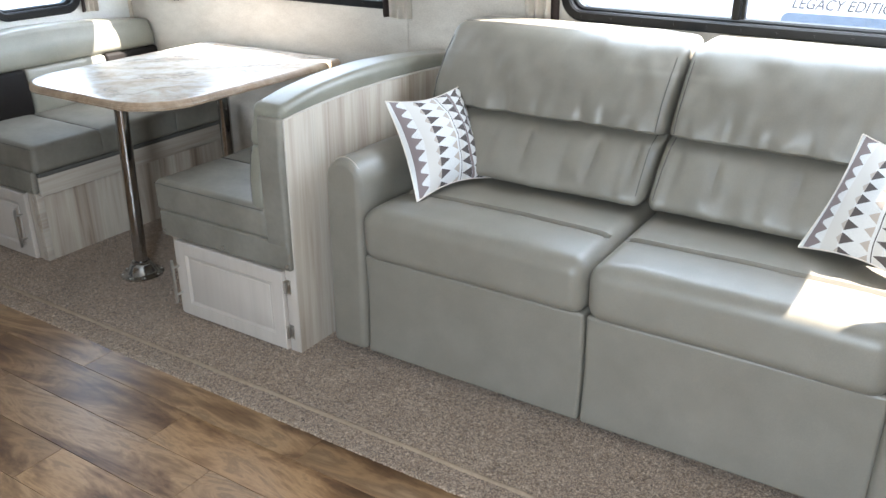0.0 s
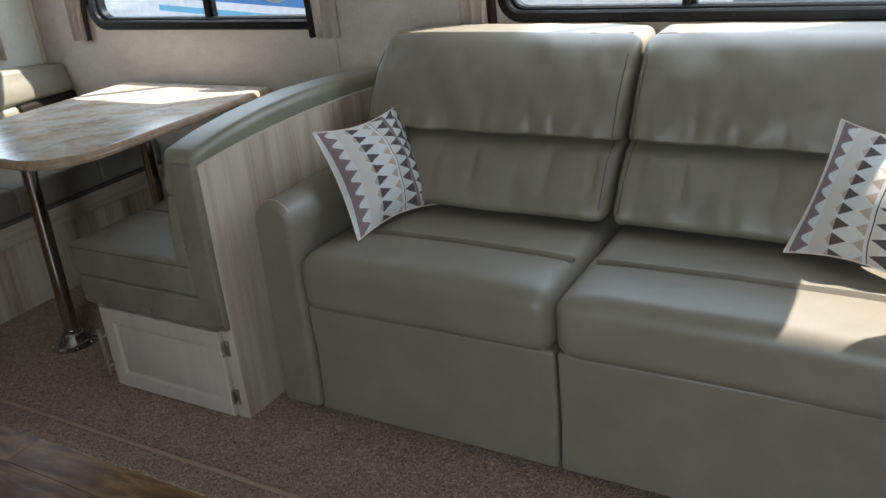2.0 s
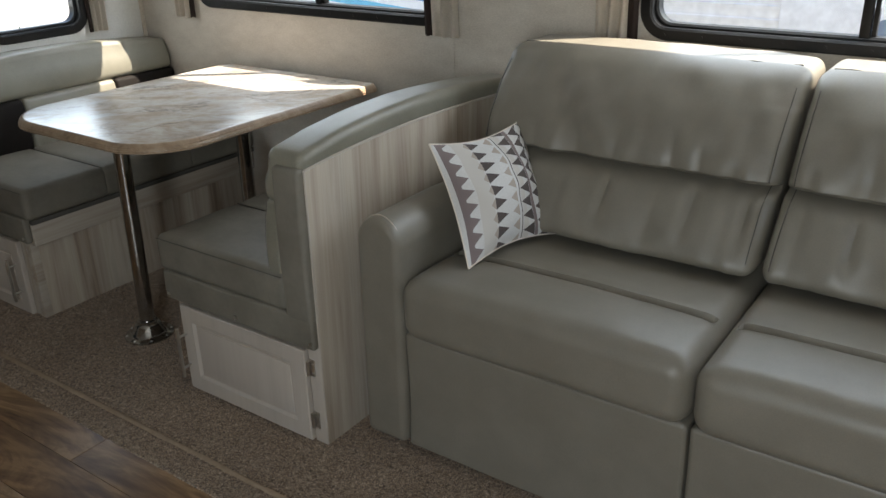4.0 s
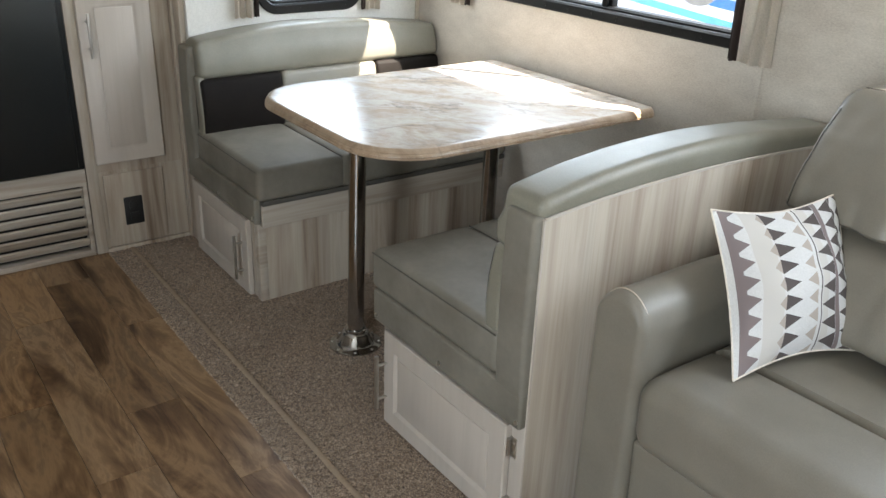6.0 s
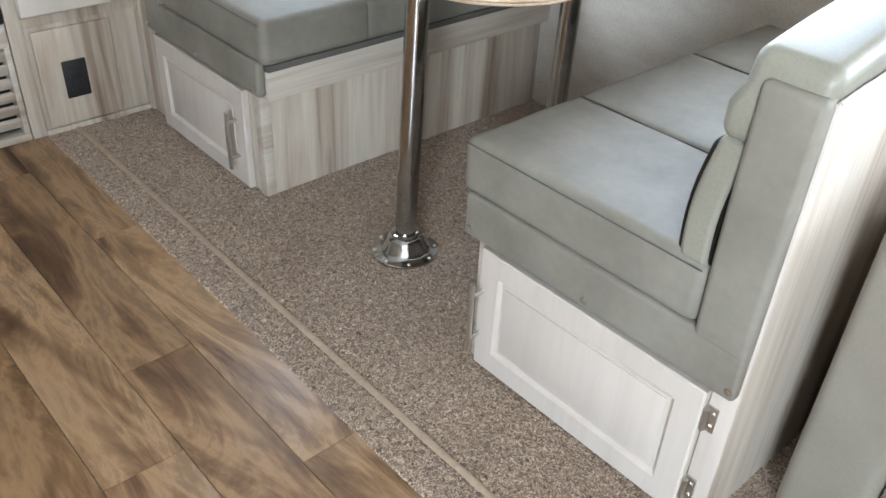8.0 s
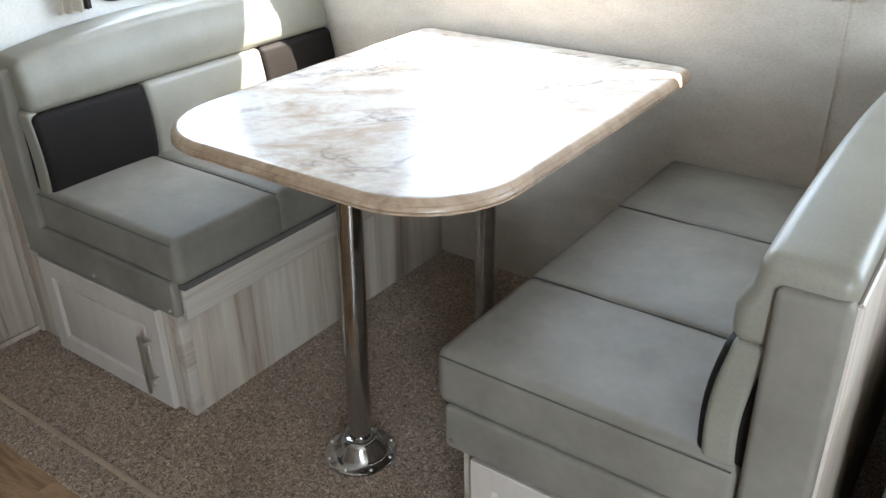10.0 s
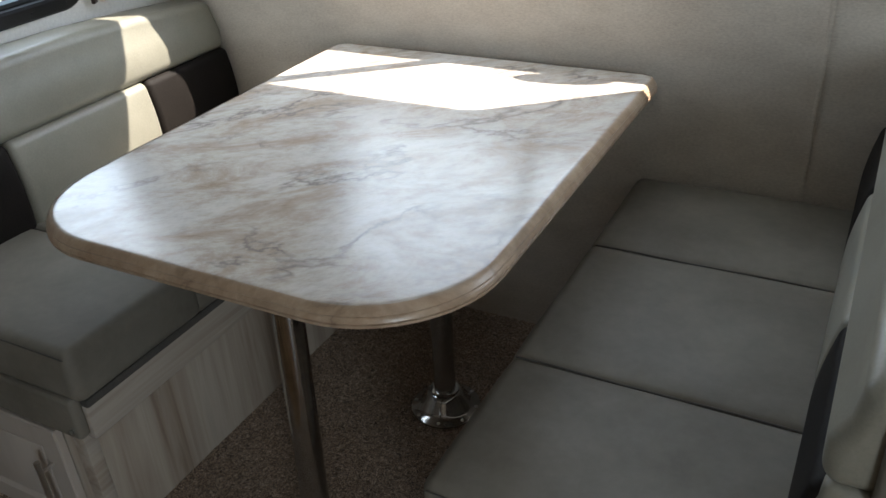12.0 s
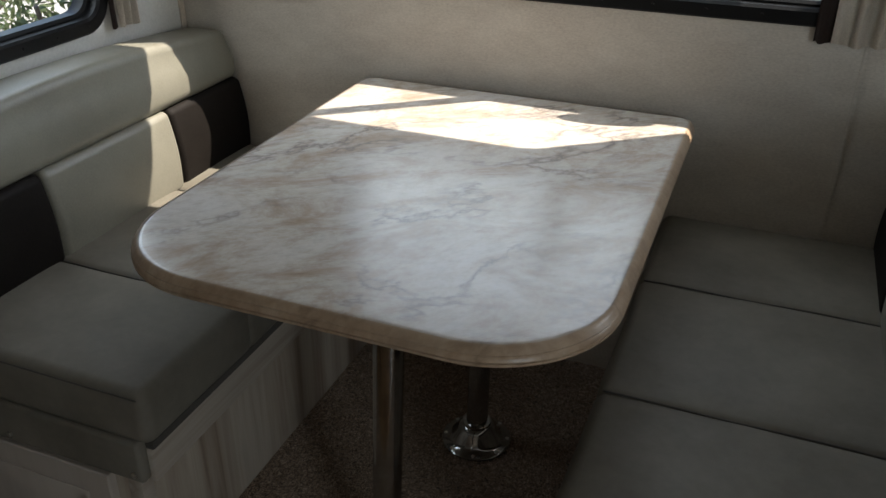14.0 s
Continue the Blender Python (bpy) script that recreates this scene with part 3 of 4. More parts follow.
# ---- dinette benches ----
def cabinet_door(parent, x0, x1, z0, z1, y, handle_x, hinge_x=None, name="cabinet_door"):
    """A cream door with a sunk, bevelled middle panel, facing -y; its face stands 18 mm off y."""
    f = y - 0.018
    rail = 0.048
    bm = bmesh.new()
    bands = [(0, y), (0, f + 0.003), (0.003, f), (rail, f), (rail + 0.008, f + 0.007), (rail + 0.014, f + 0.007)]
    loops = []
    for inset, yy in bands:
        loops.append([bm.verts.new((x, yy, z)) for x, z in ((x0 + inset, z0 + inset), (x1 - inset, z0 + inset), (x1 - inset, z1 - inset), (x0 + inset, z1 - inset))])
    for a, b in zip(loops, loops[1:]):
        for k in range(4):
            bm.faces.new((a[k], a[(k + 1) % 4], b[(k + 1) % 4], b[k]))
    bm.faces.new(loops[-1])
    bm.faces.new(loops[0][::-1])
    door = part(name, bm, "cream", parent, "cream wooden door with sunk panel")
    k = rail + 0.014
    part("door_panel", boxes(((x0 + k + 0.002, f + 0.0045, z0 + k + 0.002), (x1 - k - 0.002, f + 0.0085, z1 - k - 0.002)), bevel=0.002), "cream", door)
    hz0, hz1 = z0 + 0.055, z0 + 0.055 + 0.165
    if z1 - z0 > 0.5:
        hz0, hz1 = z1 - 0.225, z1 - 0.075
    part("handle", join(rod((handle_x, f - 0.03, hz0), (handle_x, f - 0.03, hz1), 0.0058), rod((handle_x, f, hz0 + 0.03), (handle_x, f - 0.03, hz0 + 0.03), 0.004), rod((handle_x, f, hz1 - 0.03), (handle_x, f - 0.03, hz1 - 0.03), 0.004)), "steel", door, "brushed steel bar handle")
    if hinge_x is not None:
        for hz in (z0 + 0.065, z1 - 0.055):
            part("hinge", join(boxes(((hinge_x - 0.004, y - 0.006, hz - 0.026), (hinge_x + 0.018, y - 0.001, hz + 0.026)), bevel=0.002), rod((hinge_x, y - 0.011, hz - 0.022), (hinge_x, y - 0.011, hz + 0.022), 0.0055), rod((hinge_x + 0.010, y - 0.006, hz - 0.013), (hinge_x + 0.010, y - 0.009, hz - 0.013), 0.004, 8), rod((hinge_x + 0.010, y - 0.006, hz + 0.013), (hinge_x + 0.010, y - 0.009, hz + 0.013), 0.004, 8)), "steel", door, "steel hinge")
    return door


BENCH_L = WALL_Y - 0.005


def arch(y, peak=0.042):
    f = max(0.0, min(1.0, y / 1.04))
    return peak * math.sin(math.pi * f ** 0.82)


def bench(side):
    """side +1: the bench whose back stands against the sofa; -1: the bench by the end wall. b() gives x from the back's outer face."""
    outer = 0.0 if side > 0 else -1.955

    def b(d):
        return outer - side * d

    def span(d0, d1):
        return min(b(d0), b(d1)), max(b(d0), b(d1))

    t = thing("dinette_bench", (b(0.3), 0.5, 0), "grey-washed dinette bench with padded front and cream door" + (" beside the sofa" if side > 0 else " by the wall"), "bench", "dinette benches")
    depth = 0.575
    lo, hi = span(0.02, depth)
    part("bench_box", boxes(((lo, 0.004, 0.0), (hi, BENCH_L, 0.37)), bevel=0.002), "wood", t)
    # light edge post at the aisle corner
    plo, phi = span(depth - 0.03, depth + 0.002)
    part("corner_post", boxes(((plo, 0.0, 0.0), (phi, 0.03, 0.31)), bevel=0.002), "ledge", t)
    if side > 0:
        part("front_stile", boxes(((-0.045, -0.002, 0.0), (-0.001, 0.004, 0.33)), bevel=0.001), "cream", t)
    rlo, rhi = span(depth - 0.002, depth + 0.034)
    part("ledge", boxes(((rlo, 0.006, 0.287), (rhi, BENCH_L, 0.366)), bevel=0.005), "ledge", t)
    # lid edge, its dark colour standing in for the cushion's shadow
    elo, ehi = span(depth + 0.010, depth + 0.044)
    part("shaded_lid_edge", boxes(((elo, 0.004, 0.3675), (ehi, BENCH_L - 0.004, 0.3855)), bevel=0.004), "piping", t, "lid edge coloured dark for the shadow under the cushion")
    # outer end panel with an arched top
    n = 24
    ys = [0.002 + (BENCH_L - 0.002) * k / n for k in range(n + 1)]
    if side > 0:
        outline = [(0.002, 0.0), (BENCH_L, 0.0)] + [(y, 0.793 + 0.55 * arch(y)) for y in reversed(ys)]
        part("end_panel", prism(outline, -0.022, 0.0, "x", 0.0015), "wood", t)
        part("panel_edge", join(boxes(((-0.021, -0.002, 0.33), (0.0005, 0.002, 0.795)), bevel=0.001), thread([(-0.0015, y, 0.794 + 0.55 * arch(y)) for y in ys], 0.004)), "cream", t, "pale edge banding")
    # padded front: a rail under the cushion and the upright end of the back
    f0, f1 = span(0.004, depth + 0.03)
    rail = part("padded_rail", soft_box((f0, -0.020, 0.302), (f1, 0.006, 0.395), 0.009, 0.03), "fabric", t, "grey vinyl covered rail")
    u0, u1 = span(0.004, 0.097)

    def lean(q):
        return Vector((q.x, q.y - 0.004 * math.sin(math.pi * (q.z - 0.39) / 0.41), q.z))

    part("padded_upright", soft_box((u0, -0.021, 0.380), (u1, 0.03, 0.800), 0.012, 0.03, lean), "fabric", t, "grey vinyl covered upright")
    part("back_board", boxes((span(0.02, 0.06)[0:1] + (0.03, 0.37), (span(0.02, 0.06)[1], BENCH_L, 0.77))), "wood", t)
    for d in (0.014, 0.30, depth + 0.012):
        part("screw", join(rod((b(d), -0.020, 0.322), (b(d), -0.0235, 0.322), 0.0055, 10), rod((b(d), -0.0235, 0.322), (b(d), -0.0245, 0.322), 0.003, 8)), "steel", rail)
    if side > 0:
        cabinet_door(t, -0.552, -0.047, 0.006, 0.292, 0.0, -0.540, -0.042)
    else:
        cabinet_door(t, -1.925, -1.437, 0.006, 0.292, 0.0, -1.475, None)

    # seat cushion, quilted into three fields
    c = thing("seat_cushion", (b(0.35), 0.5, 0.39), "grey vinyl bench seat cushion in three stitched fields", "cushion", "bench cushions")
    s0, s1 = span(0.098, 0.630)
    for y0, y1, first in ((-0.013, 0.305, True), (0.305, 0.700, False), (0.700, BENCH_L - 0.003, False)):
        def puff(q, y0=y0, y1=y1, first=first):
            fx = (q.x - s0) / (s1 - s0)
            fy = (q.y - y0) / (y1 - y0)
            z = q.z
            if z > 0.44:
                z += 0.007 * math.sin(math.pi * max(0, min(1, fx))) ** 0.5 * math.sin(math.pi * max(0, min(1, fy))) ** 0.4
                z += 0.0022 * noise.noise((q.x * 7, q.y * 7, 3))
                e = min(abs(q.y - 0.305), abs(q.y - 0.700))
                z -= 0.004 * math.exp(-(e / 0.012) ** 2)
            return Vector((q.x + 0.002 * noise.noise((q.y * 6, q.z * 9, 1)), q.y, z))
        bm = soft_box((s0, y0 - (0 if first else 0.011), 0.385), (s1, y1 + (0.011 if y1 < 1.0 else 0), 0.499), 0.024, 0.025, puff)
        part("cushion_field", bm, "fabric", c)
    for y in (0.305, 0.700):
        part("seam", thread([(s0 + 0.012 + (s1 - s0 - 0.024) * k / 12, y, 0.4955 + 0.001 * math.sin(k)) for k in range(13)], 0.002), "piping", c)
    part("front_piping", thread([(s0 + 0.012 + (s1 - s0 - 0.024) * k / 10, -0.0120, 0.4890) for k in range(11)], 0.0014), "piping", c)

    # back cushion: a roll along the top over dark and grey fields
    k = thing("back_cushion", (b(0.12), 0.5, 0.49), "grey and dark brown padded bench back with arched top roll", "cushion", "bench cushions")
    for y0, y1, mt in ((0.000, 0.318, "dark"), (0.318, 0.730, "back_vinyl"), (0.730, BENCH_L - 0.003, "dark")):
        def recline(q):
            f = (q.z - 0.49) / 0.20
            bulge = 0.010 * math.sin(math.pi * max(0, min(1, f)))
            return Vector((q.x - side * bulge * (1 if abs(q.x - outer) > 0.1 else 0) + side * 0.018 * f, q.y, q.z))
        p0, p1 = span(0.07, 0.170)
        part("back_field", soft_box((p0, y0, 0.488), (p1, y1, 0.692), 0.016, 0.03, recline), mt, k, "dark brown vinyl field" if mt == "dark" else "grey vinyl field")

    def crown(q):
        f = (q.z - 0.69) / 0.13
        return Vector((q.x + side * 0.022 * max(0, min(1, (f - 0.45) / 0.3)), q.y, q.z + arch(q.y) * max(0, f) + 0.0015 * noise.noise((q.y * 9, q.x * 9, 4))))
    p0, p1 = span(0.026, 0.148)
    part("top_roll", soft_box((p0, -0.006 if side > 0 else 0.004, 0.690 if side < 0 else 0.695), (p1, BENCH_L - 0.002, 0.815 if side < 0 else 0.832), 0.022, 0.03, crown), "back_vinyl", k, "grey vinyl top roll")
    # end gusset of the back beside the aisle
    g0, g1 = span(0.109, 0.160)
    part("end_gusset", soft_box((g0, -0.006, 0.488), (g1, 0.026, 0.700), 0.012, 0.02, recline), "back_vinyl", k)
    ridge = [(b(0.136) + side * 0.022, y, 0.806 + (0.017 if side > 0 else 0) + 0.9 * arch(y)) for y in ys[1:-1]]
    part("roll_seam", thread(ridge, 0.0018), "piping", k)
    return t


bench(1)
bench(-1)


# ---- dinette table ----
def rounded_outline(x0, x1, y0, y1, r_front, r_back, inset=0.0):
    pts = []
    for cx, cy, r, a0 in ((x1, y1, r_back, 0), (x0, y1, r_back, 90), (x0, y0, r_front, 180), (x1, y0, r_front, 270)):
        sx = -1 if cx == x1 else 1
        sy = -1 if cy == y1 else 1
        for k in range(13):
            a = radians(a0 + 90 * k / 12)
            pts.append((cx + sx * r + (r - inset) * math.cos(a), cy + sy * r + (r - inset) * math.sin(a)))
    return pts


LIFT = 0.012


def dinette_table():
    t = thing("dinette_table", (-0.98, 0.5, 0), "beige marbled laminate dinette table on two chrome posts", "table")
    bm = bmesh.new()
    loops = []
    for inset, z in ((0.03, 0.709), (0.003, 0.710), (0.0, 0.713), (0.0, 0.716), (0.003, 0.7175), (0.0, 0.719), (0.0015, 0.724), (0.004, 0.7265), (0.0035, 0.7285), (0.007, 0.733), (0.010, 0.7375), (0.015, 0.7395), (0.02, 0.740)):
        loops.append([bm.verts.new((x, y, z + LIFT)) for x, y in rounded_outline(-1.404, -0.586, -0.008, 1.012, 0.20, 0.04, inset)])
    n = len(loops[0])
    for a, b in zip(loops, loops[1:]):
        for k in range(n):
            bm.faces.new((a[k], a[(k + 1) % n], b[(k + 1) % n], b[k]))
    bm.faces.new(loops[0][::-1])
    bm.faces.new(loops[-1])
    top = part("tabletop", bm, "marble", t)
    # tan rolled edge: a thin band that hugs the rim just outside the top
    band = bmesh.new()
    rings = []
    for inset, z in ((0.004, 0.7095), (-0.0015, 0.7125), (-0.0015, 0.7165), (0.0018, 0.718), (-0.0015, 0.7195), (0.0, 0.7245), (0.0025, 0.727), (0.002, 0.729), (0.0055, 0.7335), (0.0085, 0.738), (0.0125, 0.7398)):
        rings.append([band.verts.new((x, y, z + LIFT)) for x, y in rounded_outline(-1.404, -0.586, -0.008, 1.012, 0.20, 0.04, inset)])
    for a, b in zip(rings, rings[1:]):
        for k in range(n):
            band.faces.new((a[k], a[(k + 1) % n], b[(k + 1) % n], b[k]))
    part("table_edge", band, "table_edge", top, "tan marbled rolled edge")
    for y in (0.130, 0.645):
        c = (-0.956, y, 0.0)
        leg = lathe([(0.0255, 0.045), (0.0255, 0.69 + LIFT), (0.029, 0.692 + LIFT), (0.029, 0.706 + LIFT)], c, 36)
        lean = 0.035 if y < 0.3 else 0.012
        for v in leg.verts:
            v.co.x += lean * v.co.z
        part("table_leg", leg, "chrome", t, "polished chrome post")
        foot = part("floor_flange", lathe([(0.083, 0.003), (0.083, 0.007), (0.078, 0.010), (0.066, 0.012), (0.058, 0.020), (0.045, 0.042), (0.040, 0.050), (0.034, 0.053), (0.034, 0.060), (0.030, 0.061)], c, 40), "chrome", t, "round chrome floor flange")
        for k in range(8):
            a = 2 * math.pi * (k + 0.3) / 8
            part("screw", lathe([(0.0048, 0.0085), (0.0045, 0.0115), (0.0025, 0.0135)], (c[0] + 0.0745 * math.cos(a), c[1] + 0.0745 * math.sin(a), 0), 8), "steel", foot)
        part("top_socket", lathe([(0.030, 0.675 + LIFT), (0.042, 0.69 + LIFT), (0.08, 0.703 + LIFT), (0.08, 0.7085 + LIFT)], (c[0] + 0.70 * lean, c[1], 0), 32), "chrome", t)
    return t


dinette_table()


# ---- sofa ----
def pleats(x, x0, x1, seed):
    """Short gathers that run across a tufted line."""
    s = 0.0
    for k in range(7):
        c = x0 + (x1 - x0) * (k + 0.5 + 0.45 * noise.noise((k * 3.1, seed, 0))) / 7
        s += (0.5 + 0.5 * noise.noise((k * 1.7, seed, 4))) * math.exp(-((x - c) / 0.0125) ** 2)
    return s


def sofa():
    t = thing("sofa", (0.95, 0.55, 0), "taupe leatherette two-seat sofa with padded arms and tufted backs", "sofa")
    ax0, ax1, mid = 0.072, 1.832, 0.953
    part("base", boxes(((ax0 + 0.02, 0.16, 0.03), (ax1 - 0.02, 1.0, 0.36)), bevel=0.01), "sofa", t)
    for x0, x1 in ((0.205, mid - 0.001), (mid + 0.001, 1.702)):
        def drape(q):
            return Vector((q.x, q.y + 0.008 * math.sin(math.pi * (q.z - 0.03) / 0.34) + 0.0015 * noise.noise((q.x * 5, q.z * 5, 2)), q.z))
        part("front_panel", soft_box((x0 + 0.002, 0.094, 0.028), (x1 - 0.002, 0.19, 0.372), 0.012, 0.035, drape), "sofa", t)
    for x0, x1, s in ((ax0, 0.207, 1), (1.70, ax1, -1)):
        def arm(q, x0=x0, x1=x1):
            cx = (x0 + x1) / 2
            z = q.z - 0.052 * (abs(q.x - cx) / ((x1 - x0) / 2)) ** 2.2 * max(0, min(1, (q.z - 0.45) / 0.2))
            z -= 0.05 * max(0, (q.y - 0.35)) * max(0, min(1, (q.z - 0.45) / 0.2))
            return Vector((q.x + (0.005 * noise.noise((q.y * 4, q.z * 4, 1))), q.y, z))
        a = part("arm", soft_box((x0, 0.082, 0.03), (x1, 0.98, 0.676), 0.022, 0.018, arm), "sofa", t)
        cx, hw = (x0 + x1) / 2, (x1 - x0) / 2
        pts = []
        for k in range(15):
            u = -1 + 2 * k / 14
            pts.append((cx + hw * u * 0.985, 0.106, 0.677 - 0.052 * abs(u) ** 2.2 - 0.020 * max(0, abs(u) - 0.68) ** 2 / 0.1))
        part("arm_stitching", thread(pts[1:-1], 0.0014), "trim", a, "pale topstitching")
    for x0, x1, seed in ((0.207, mid - 0.002, 1), (mid + 0.002, 1.700, 2)):
        def seat(q, x0=x0, x1=x1, seed=seed):
            fx = max(0, min(1, (q.x - x0) / (x1 - x0)))
            p = Vector(q)
            top = q.z > 0.46
            if top:
                p.z += 0.014 * math.sin(math.pi * fx) ** 0.5 * math.exp(-((q.y - 0.2) / 0.2) ** 2)
                p.z -= 0.022 * math.exp(-((q.y - 0.295) / 0.010) ** 2) * (1 if 0.03 < fx < 0.97 else 0)
                p.z += 0.018 * max(0, q.y - 0.30)
                p.z += 0.0025 * noise.noise((q.x * 6, q.y * 8, seed))
            if q.y < 0.2:
                p.y += 0.01 * max(0, (0.50 - q.z)) + 0.004 * noise.noise((q.x * 4, q.z * 8, seed))
                p.z += 0.006 * noise.noise((q.x * 2.2, 1, seed)) * (1 if q.z < 0.42 else 0)
            return p
        c = part("seat_cushion", soft_box((x0, 0.070, 0.362), (x1, 0.78, 0.527), 0.048, 0.016, seat), "sofa", t)
        part("crease", thread([(x0 + 0.05 + (x1 - x0 - 0.09) * k / 16, 0.295, 0.516 + 0.004 * math.sin(math.pi * k / 16)) for k in range(17)], 0.0024), "piping", c)
    for x0, x1, seed in ((0.108, mid - 0.006, 3.0), (mid + 0.006, 1.796, 7.0)):
        def back(q, x0=x0, x1=x1, seed=seed):
            fz = (q.z - 0.545) / 0.455
            fx = max(0.0, min(1.0, (q.x - x0) / (x1 - x0)))
            p = Vector(q)
            front = q.y < 0.56
            if front:
                low, high = max(0, min(1, fz / 0.41)), max(0, min(1, (fz - 0.41) / 0.59))
                bulge = 0.040 * math.sin(math.pi * low) ** 0.6 if fz < 0.41 else 0.062 * math.sin(math.pi * high) ** 0.55
                bulge *= (math.sin(math.pi * min(1, max(0, fx))) ** 0.22) if 0 < fx < 1 else 0
                p.y -= bulge
                p.y += 0.045 * math.exp(-((fz - 0.41) / 0.020) ** 2)
                g = pleats(q.x, x0, x1, seed)
                p.y += 0.030 * g * math.exp(-((fz - 0.27) / 0.12) ** 2)
                p.y += 0.014 * pleats(q.x, x0, x1, seed + 9) * math.exp(-((fz - 0.51) / 0.09) ** 2)
                p.y += 0.012 * noise.noise((q.x * 8, q.z * 9 + q.x * 3, seed)) + 0.007 * noise.noise((q.x * 24, q.z * 14, seed))
            p.y += 0.33 * fz
            p.z -= 0.006 * abs(2 * fx - 1) ** 4 if fz > 0.8 else 0
            p.z += 0.003 * noise.noise((q.x * 8, q.y * 9, seed)) if fz > 0.9 else 0
            return p
        c = part("back_cushion", soft_box((x0, 0.475, 0.548), (x1, 0.665, 0.995), 0.035, 0.0095, back), "sofa", t)
        for xs in (x0 + 0.022, x1 - 0.022):
            line = [back(Vector((xs, 0.4765, 0.585 + 0.37 * k / 22))) + Vector((0, -0.001, 0)) for k in range(23)]
            part("side_piping", thread(line, 0.0013), "piping", c)
        n = 20
        part("top_piping", thread([(x0 + 0.03 + (x1 - x0 - 0.06) * k / n, 0.822 + 0.003 * math.sin(k), 0.990 + 0.0015 * math.sin(2.3 * k)) for k in range(n + 1)], 0.0022), "piping", c)
    return t


sofa()


def throw_pillow(corner, across, up, label, seed, flip):
    """A stuffed square: corner is its lower front corner, across and up are its edges."""
    corner, across, up = Vector(corner), Vector(across), Vector(up)
    nrm = across.cross(up).normalized()
    t = thing("throw_pillow", corner, label, "pillow", "pillows on the sofa")
    bm = bmesh.new()
    uvl = bm.loops.layers.uv.new("cloth")
    n = 26
    for s in (1, -1):
        grid = []
        for j in range(n + 1):
            row = []
            for i in range(n + 1):
                u, v = i / n, j / n
                e = (math.sin(math.pi * u) * math.sin(math.pi * v)) ** 0.72
                pinch = 0.13
                uu = u + 0.08 * math.sin(math.pi * v) * (0.5 - u) * 1.1
                vv = v + pinch * math.sin(math.pi * u) * (0.5 - v) * 1.1
                d = 0.062 * e + 0.012 * noise.noise((u * 5, v * 5, seed)) * e
                row.append((bm.verts.new(corner + across * uu + up * vv + nrm * d * s), (1 - u if flip else u, v)))
            grid.append(row)
        for j in range(n):
            for i in range(n):
                q = [grid[j][i], grid[j][i + 1], grid[j + 1][i + 1], grid[j + 1][i]]
                f = bm.faces.new([v for v, _ in q])
                for lp, (_, c) in zip(f.loops, q):
                    lp[uvl].uv = c
    bmesh.ops.remove_doubles(bm, verts=bm.verts[:], dist=0.0008)
    part("cover", bm, "pillow", t)
    rim = []
    for k in range(41):
        f = 4 * (k % 40) / 40
        s, r = int(f), f - int(f)
        u, v = ((r, 0), (1, r), (1 - r, 1), (0, 1 - r))[s]
        uu = u + 0.08 * math.sin(math.pi * v) * (0.5 - u) * 1.1
        vv = v + 0.13 * math.sin(math.pi * u) * (0.5 - v) * 1.1
        rim.append(corner + across * uu + up * vv)
    part("edge_piping", thread(rim, 0.002), "curtain", t, "pale piped edge")
    return t


throw_pillow((0.334, 0.205, 0.540), (0.074, 0.332, -0.004), (-0.182, 0.098, 0.268), "white cushion printed with grey triangles, leaning on the sofa arm", 2, False)
throw_pillow((1.400, 0.445, 0.548), (0.300, -0.125, 0.0), (0.085, 0.155, 0.285), "white cushion printed with grey triangles, at the sofa's other end", 5, False)


# ---- refrigerator wall ----
FX = -2.07


